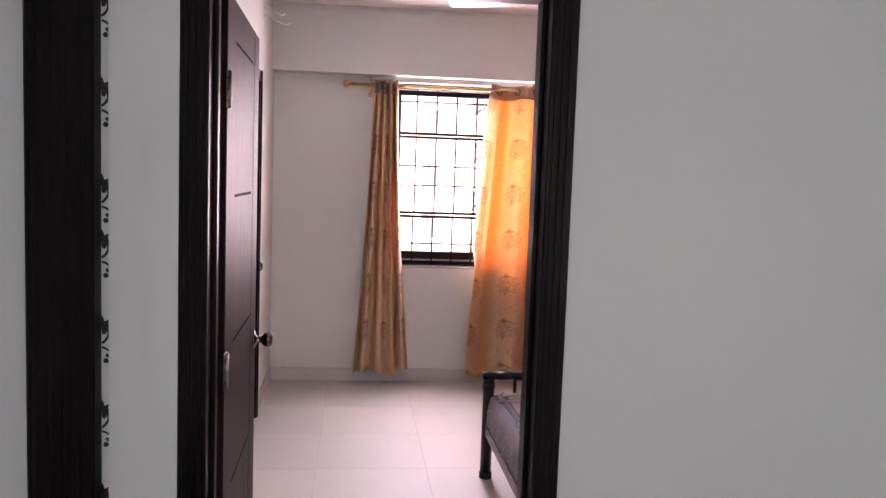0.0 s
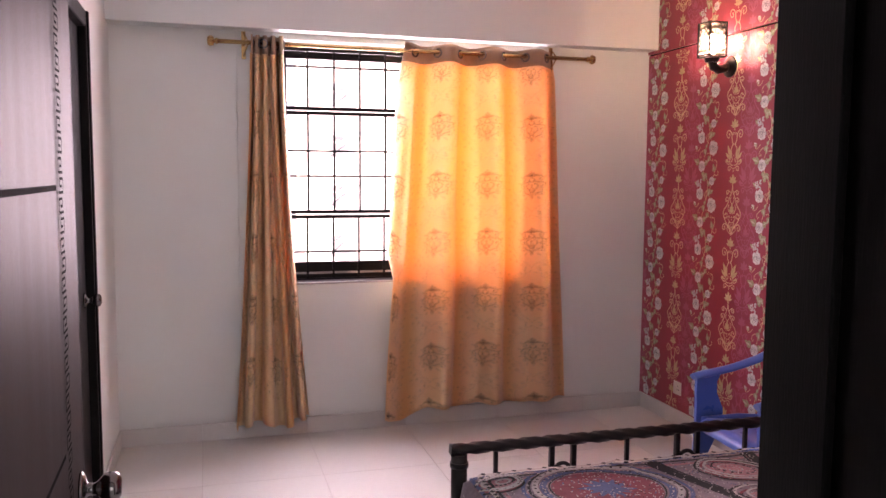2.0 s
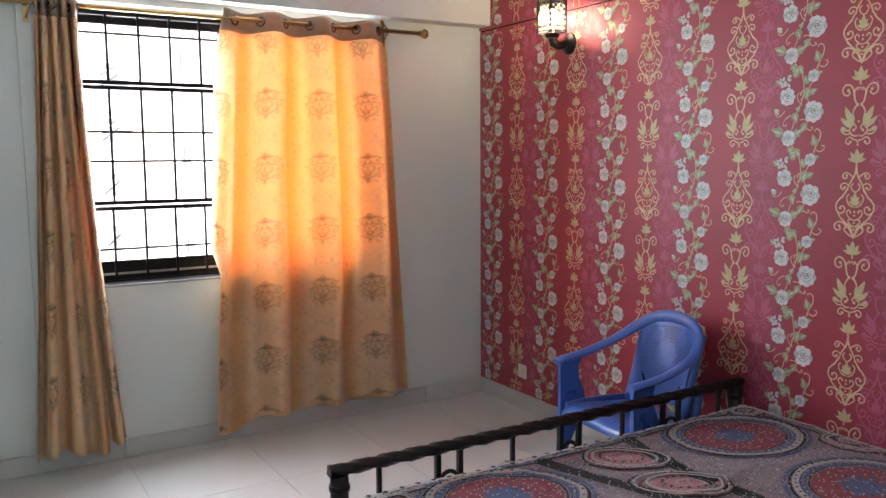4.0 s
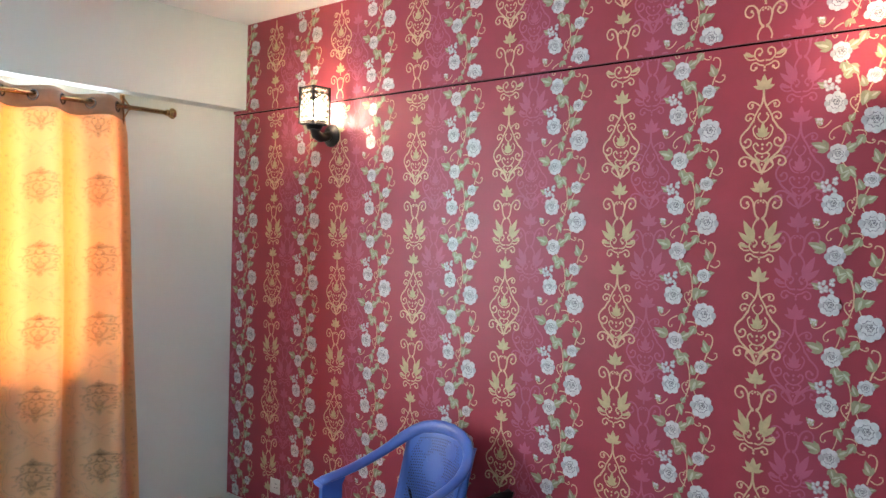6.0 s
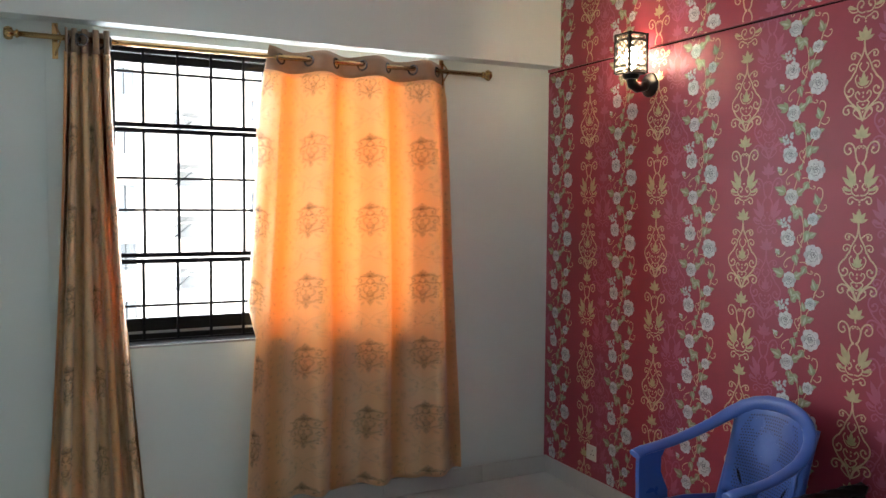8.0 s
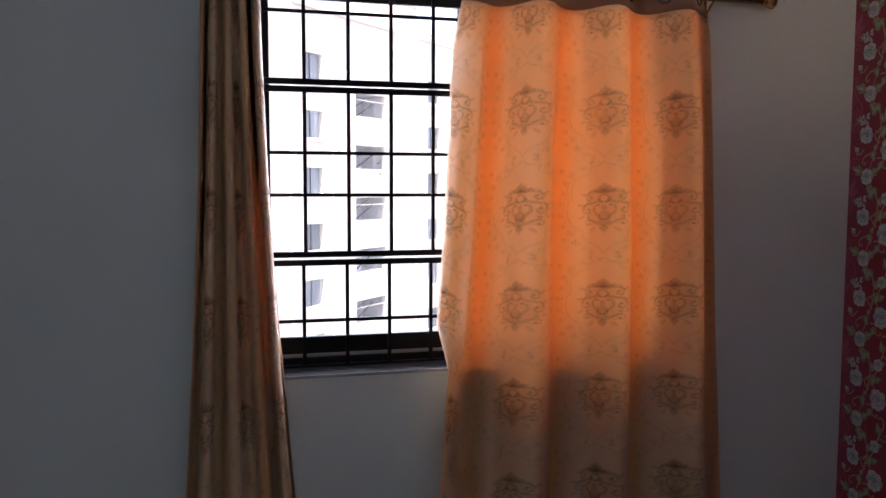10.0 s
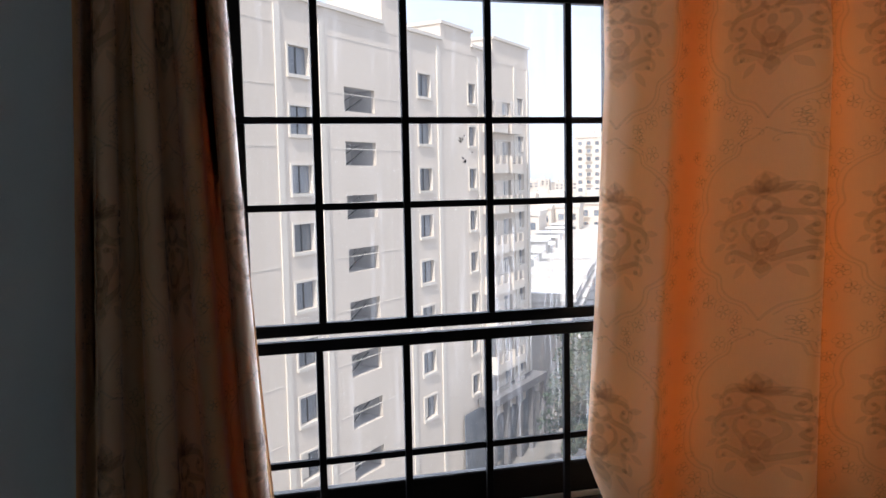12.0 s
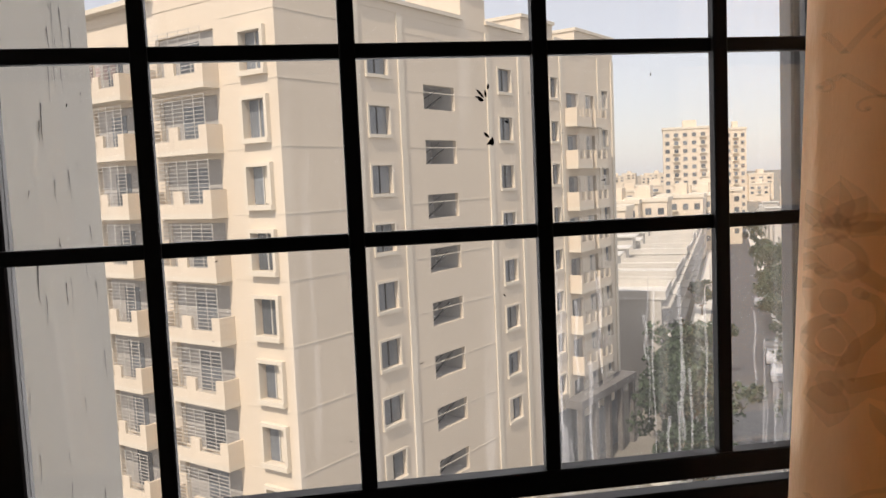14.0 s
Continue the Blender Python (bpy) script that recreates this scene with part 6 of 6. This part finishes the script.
            # balcony rear wall, its shade painted in the same grey
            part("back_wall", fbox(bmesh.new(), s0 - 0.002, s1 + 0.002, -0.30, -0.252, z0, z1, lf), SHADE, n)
            part("balcony_door", fbox(bmesh.new(), s0 + w * 0.3, s0 + w * 0.66, -0.25, -0.22, z0, z0 + 2.0, lf), FARGLASS, n)
            bm = bmesh.new()
            for q in range(12):
                z = z0 + 0.34 + (h - 0.38) * q / 11
                fbox(bm, s0 - 0.15, s1 + 0.15, 0.86, 0.885, z - 0.014, z + 0.014, lf)
            for q in range(7):
                s = s0 - 0.13 + (w + 0.26) * q / 6
                fbox(bm, s - 0.016, s + 0.016, 0.886, 0.91, z0 + 0.3, z1, lf)
            part("balcony_grille", bm, RAIL, n)
            if int(abs(z0) * 3 + s0) % 3 == 1:
                for q in range(4):
                    s = s0 + 0.5 + (w - 1) * q / 4
                    part("washing", fbox(bmesh.new(), s, s + 0.42, 0.60, 0.62, z0 + 0.75, z0 + 1.5 + 0.1 * (q % 2), lf), CLOTH_A, n, "washing hung out to dry")
    # shop arcade at the foot of the far end
    part("canopy", fbox(bmesh.new(), 26.5, 36.7, 0.17, 1.5, -15.3, -14.7, False), CONCRETE, ob)
    part("shop_front", fbox(bmesh.new(), 24.2, 36.6, 0.17, 0.24, base, -15.35, False), FARGLASS, ob, "dark glazed shop fronts")
    for q in range(5):
        s = 26.8 + 2.4 * q
        part("column", fbox(bmesh.new(), s - 0.22, s + 0.22, 1.0, 1.4, base, -15.31, False), CONCRETE, ob)
    return ob


apartment_block()

# ---- street ----
DX, DY = 0.478, 0.878  # along the street
NX, NY = DY, -DX  # to its right


def street(a, r):
    return 31.0 + DX * a + NX * r, 66.0 + DY * a + NY * r


def ribbon_ground(name, r0, r1, a0, a1, z, material, label, category):
    bm = bmesh.new()
    ps = [street(a0, r0), street(a0, r1), street(a1, r1), street(a1, r0)]
    lo, hi = [bm.verts.new((x, y, GZ)) for x, y in ps], [bm.verts.new((x, y, GZ + z)) for x, y in ps]
    bm.faces.new(hi)
    for k in range(4):
        bm.faces.new((lo[k], lo[(k + 1) % 4], hi[(k + 1) % 4], hi[k]))
    return tagged(part(name, bm, material), label, category, kind="structure")


ribbon_ground("road", -0.5, 8.0, -45, 900, 0.06, ASPHALT, "grey asphalt street between villas and trees", "road")
ribbon_ground("pavement", 8.0, 11.5, -45, 900, 0.2, ROOF, "raised pale pavement along the street", "pavement")
ribbon_ground("pavement_west", -3.2, -0.5, -10, 900, 0.2, ROOF, "raised pale pavement along the street", "pavement")


def block(bm, a0, a1, r0, r1, z0, z1):
    ps = [street(a0, r0), street(a0, r1), street(a1, r1), street(a1, r0)]
    lo, hi = [bm.verts.new((x, y, z0)) for x, y in ps], [bm.verts.new((x, y, z1)) for x, y in ps]
    bm.faces.new(lo[::-1]), bm.faces.new(hi)
    for k in range(4):
        bm.faces.new((lo[k], lo[(k + 1) % 4], hi[(k + 1) % 4], hi[k]))
    return bm


def villa(a, r0, r1, h, seed):
    rnd = random.Random(seed)
    z = GZ + 0.05
    v = thing("villa", "flat-roofed pale terraced villa along the street", "house", group="villas along the street")
    L = 8.6
    part("wall", block(bmesh.new(), a, a + L, r0, r1, z, z + h), VILLA, v)
    roof = part("roof", block(bmesh.new(), a - 0.1, a + L + 0.05, r0 - 0.1, r1 + 0.5, z + h + 0.002, z + h + 0.18), ROOF, v)
    for q in ((a, a + L, r1 + 0.2, r1 + 0.45), (a, a + L, r0, r0 + 0.2), (a, a + 0.2, r0, r1 + 0.2), (a + L - 0.2, a + L, r0, r1 + 0.2)):
        part("parapet", block(bmesh.new(), *q, z + h + 0.181, z + h + 0.85), VILLA, roof)
    t = rnd.uniform(0.5, 3.5)
    hh = rnd.uniform(1.8, 2.6)
    part("stair_tower", block(bmesh.new(), a + t, a + t + 4.2, r0 + 1, r0 + 5.5, z + h + 0.181, z + h + hh), VILLA, roof)
    part("tower_slab", block(bmesh.new(), a + t - 0.4, a + t + 4.6, r0 + 0.6, r0 + 6.0, z + h + hh, z + h + hh + 0.2), ROOF, roof)
    part("tank", block(bmesh.new(), a + 6.6, a + 7.9, r0 + 3, r0 + 4.4, z + h + 0.181, z + h + 1.3), ROOF, roof)
    for fl in range(3):
        for k in range(3):
            zz, aa = z + 0.9 + 2.9 * fl, a + 0.8 + 2.7 * k
            w = part("window", block(bmesh.new(), aa, aa + 1.5, r1 + 0.002, r1 + 0.05, zz, zz + 1.4), FARGLASS, v)
            part("sill", block(bmesh.new(), aa - 0.1, aa + 1.6, r1 + 0.003, r1 + 0.35, zz - 0.16, zz - 0.02), ROOF, w)
        part("balcony", block(bmesh.new(), a + 0.4, a + L - 0.4, r1 + 0.004, r1 + 0.9, z + 2.9 * (fl + 1) - 0.25, z + 2.9 * (fl + 1) - 0.08), VILLA, v)
    return v


for k in range(1, 24):
    villa(6.0 + 8.9 * k, -17.5, -4.2, 9.0 + 0.5 * math.sin(2.3 * k), k)
for k in range(10):
    villa(2.0 + 40 + 22 * k, 12.0, 24.0, 6.8 + 1.2 * math.sin(1.7 * k + 1), 100 + k)


def tree_mesh(seed, n, spread, height):
    """A crown of small leaf tufts in uneven clumps with gaps."""
    rnd = random.Random(seed)
    clumps = [(rnd.gauss(0, spread * 0.45), rnd.gauss(0, spread * 0.45), height * rnd.uniform(0.45, 1.0), spread * rnd.uniform(0.22, 0.45)) for _ in range(16)]
    verts, faces = [], []
    for k in range(n):
        cx, cy, cz, r = clumps[k % len(clumps)]
        d = Vector((rnd.gauss(0, 1), rnd.gauss(0, 1), rnd.gauss(0, 0.7))).normalized() * r * rnd.uniform(0.55, 1.05)
        p = Vector((cx, cy, cz)) + d
        a, b = Vector((rnd.uniform(-1, 1), rnd.uniform(-1, 1), rnd.uniform(-1, 1))).normalized(), Vector((rnd.uniform(-1, 1), rnd.uniform(-1, 1), rnd.uniform(-0.6, 0.6))).normalized()
        s = rnd.uniform(0.14, 0.34)
        base = len(verts)
        verts += [tuple(p - a * s), tuple(p + b * s * 0.55), tuple(p + a * s), tuple(p - b * s * 0.55)]
        faces.append((base, base + 1, base + 2, base + 3))
    return quad_mesh("crown", verts, faces)


def tree(seed, spread, height):
    t = thing("tree", "leafy dark green street tree", "tree", group="street trees")
    bm = bmesh.new()
    tube(bm, [(0, 0, 0), (0.1, 0.05, height * 0.25), (0.0, 0.1, height * 0.5), (0.1, 0, height * 0.8)], [0.22, 0.17, 0.12, 0.04], 8)
    for k in range(5):
        a = k * 1.3
        tube(bm, [(0.05, 0.05, height * (0.3 + 0.06 * k)), (0.5 * spread * math.cos(a), 0.5 * spread * math.sin(a), height * (0.55 + 0.06 * k))], [0.09, 0.03], 6)
    part("trunk", bm, BARK, t)
    mesh_part("crown", tree_mesh(seed, 2600, spread, height), FOLIAGE, t)
    return t


trees = [tree(1, 3.4, 7.5), tree(2, 2.8, 6.2), tree(3, 2.2, 5.0)]
spots = [(-5, -0.6), (-1, -1.2), (3, -1.6), (-9, -1.0), (7, -1.9), (-13, 0.5), (11, -2.3), (-3, 8.6), (18, 8.9), (26, 9.4), (33, 9.0), (42, 9.3), (52, 9.2), (63, 9.0), (76, 9.3), (92, 9.2), (110, 9.4), (135, 9.0), (165, 9.2), (20, -1.8), (60, -1.7)]
for k, (a, r) in enumerate(spots):
    x, y = street(a, r)
    m = pose(x, y, GZ + 0.05, 0, 0, 47 * k)
    if k < 3:
        trees[k].matrix_basis = m
    else:
        copy_thing(trees[k % 3], m)


def car(a, r, label):
    x, y = street(a, r)
    c = thing("car", label, "car", x, y, GZ + 0.06, math.degrees(math.atan2(DY, DX)), group="parked cars")
    bm = bmesh.new()
    prof = [(-2.1, 0.55), (-2.05, 0.9), (-1.2, 0.98), (-0.75, 1.42), (0.75, 1.45), (1.5, 0.98), (2.1, 0.85), (2.15, 0.45)]
    ra = [[bm.verts.new((px, s * (0.85 if pz < 1.1 else 0.68), pz)) for px, pz in prof] + [bm.verts.new((2.0, s * 0.85, 0.28)), bm.verts.new((-2.0, s * 0.85, 0.28))] for s in (-1, 1)]
    n = len(ra[0])
    for k in range(n):
        bm.faces.new((ra[0][k], ra[0][(k + 1) % n], ra[1][(k + 1) % n], ra[1][k]))
    bm.faces.new(ra[0][::-1]), bm.faces.new(ra[1])
    bmesh.ops.recalc_face_normals(bm, faces=bm.faces)
    body = part("body", bm, CARPAINT, c)
    part("windscreen", boxed(-0.7, 0.72, -0.70, 0.70, 1.05, 1.38, bevel=0.05), FARGLASS, c)
    for px in (-1.3, 1.35):
        for s in (-1, 1):
            w = part("wheel", lathe(bmesh.new(), [(0.20, s * 0.70), (0.32, s * 0.71), (0.32, s * 0.87), (0.20, s * 0.88)], (px, 0, 0.32), "y", 14), RUBBER, c)
    return c


for a, r, lb in ((22, 6.9, "dark car parked by the kerb"), (30, 6.8, "silver car parked by the kerb"), (35.5, 6.8, "grey car parked by the kerb"), (46, 0.6, "white car parked by the kerb"), (58, 0.7, "grey car parked by the kerb"), (70, 6.7, "dark car parked by the kerb"), (84, 0.7, "silver car parked by the kerb")):
    car(a, r, lb)
for a, r in ((12, -0.9), (45, -0.9), (80, -0.9), (30, 8.4)):
    x, y = street(a, r)
    l = thing("street_lamp", "grey street lamp on a tall pole", "street lamp", x, y, GZ + 0.2, 0, group="street lamps")
    part("pole", tube(bmesh.new(), [(0, 0, 0), (0, 0, 6.2), (0.3 * NX, 0.3 * NY, 6.6), (1.3 * NX, 1.3 * NY, 6.8)], [0.09, 0.06, 0.05, 0.04], 8), RAIL, l)
    part("head", tube(bmesh.new(), [(1.2 * NX, 1.2 * NY, 6.78), (1.8 * NX, 1.8 * NY, 6.82)], 0.11, 8), RAIL, l)


# ---- far town ----
def far_block(name, label, x, y, w, d, z1, cols, rows, turn, group=""):
    b = thing(name, label, "building", x, y, 0, turn, group=group)
    part("wall", boxed(-w / 2, w / 2, -d / 2, d / 2, GZ + 0.01, z1), CREAM, b)
    part("parapet", boxed(-w / 2 - 0.3, w / 2 + 0.3, -d / 2 - 0.3, d / 2 + 0.3, z1 + 0.002, z1 + 0.9), CREAM_TRIM, b)
    part("stair_head", boxed(-w * 0.12, w * 0.14, -d / 4, d / 4, z1 + 0.901, z1 + 3.6), CREAM, b)
    cell = w / cols
    me = bpy.data.meshes.new("window")
    bm = boxed(-cell * 0.24, cell * 0.24, -0.08, 0.06, -0.75, 0.75)
    bm.to_mesh(me)
    bm.free()
    me.materials.append(FARGLASS)
    sl = bpy.data.meshes.new("ledge")
    bm = boxed(-cell * 0.40, cell * 0.40, -0.9, -0.002, -0.12, 0.12)
    bm.to_mesh(bm_me := sl)
    bm.free()
    sl.materials.append(CREAM_TRIM)
    for i in range(cols):
        for j in range(rows):
            z = z1 - 2.2 - 3.1 * j
            if z > GZ + 1:
                wn_ = mesh_part("window", me, FARGLASS, b)
                wn_.matrix_basis = pose(-w / 2 + cell * (i + 0.5), -d / 2 - 0.02, z)
                if i % 3 == 1:
                    le = mesh_part("ledge", sl, CREAM_TRIM, b)
                    le.matrix_basis = pose(-w / 2 + cell * (i + 0.5), -d / 2, z - 1.0)
    return b


far_block("tower_building", "tall cream apartment tower far down the street", 151, 312, 20, 16, 17.5, 6, 12, -24)
far_block("tower_building", "narrow grey tower slab far down the street", 176, 322, 8, 22, 17.0, 3, 12, -26)
rnd = random.Random(5)
for k in range(9):
    u = k / 8
    far_block("terrace_building", "row of cream four-storey flats beyond the villas", 62 + 62 * u + rnd.uniform(-2, 2), 172 + 60 * u + 6 * (k % 2), 11, 12, -6.8 + rnd.uniform(-1, 1.2) + 2.2 * u, 4, 4, -30, group="far flats")
for k in range(46):
    a = rnd.uniform(0.30, 0.72)
    r = rnd.uniform(330, 1100)
    far_block("town_house", "small pale house in the hazy far town", math.sin(a) * r, math.cos(a) * r, rnd.uniform(9, 20), rnd.uniform(9, 16), GZ + rnd.uniform(7, 15) + r * 0.006, 3, 2, rnd.uniform(-40, 0), group="far houses")


# ---- floor tiles ----
def tiles():
    """Marble tiles laid with thin joints, each a piece of the floor."""
    step, joint = 0.607, 0.0012
    made = {}
    i0 = math.floor((HX0 + 0.04) / step)
    for i in range(i0, 6):
        for j in range(-3, 11):
            x0, y0 = -0.04 + step * i, 0.16 + step * j
            for lo, hi, ylo, yhi in ((XL, XR, YD1, YB - 0.034), (DX0, DX1, YD0, YD1), (HX0, HX1, HY0, YD0)):
                a, b, c, d = max(x0, lo), min(x0 + step, hi), max(y0, ylo), min(y0 + step, yhi)
                if b - a < 0.01 or d - c < 0.01:
                    continue
                key = (round(b - a, 3), round(d - c, 3))
                if key not in made:
                    bm = boxed(joint, b - a - joint, joint, d - c - joint, -0.0035, 0.0)
                    me = bpy.data.meshes.new("floor_tile")
                    bm.to_mesh(me)
                    bm.free()
                    me.materials.append(TILE)
                    made[key] = me
                ob = mesh_part("floor_tile", made[key], TILE, floor)
                ob.matrix_basis = pose(a, c, 0)


tiles()
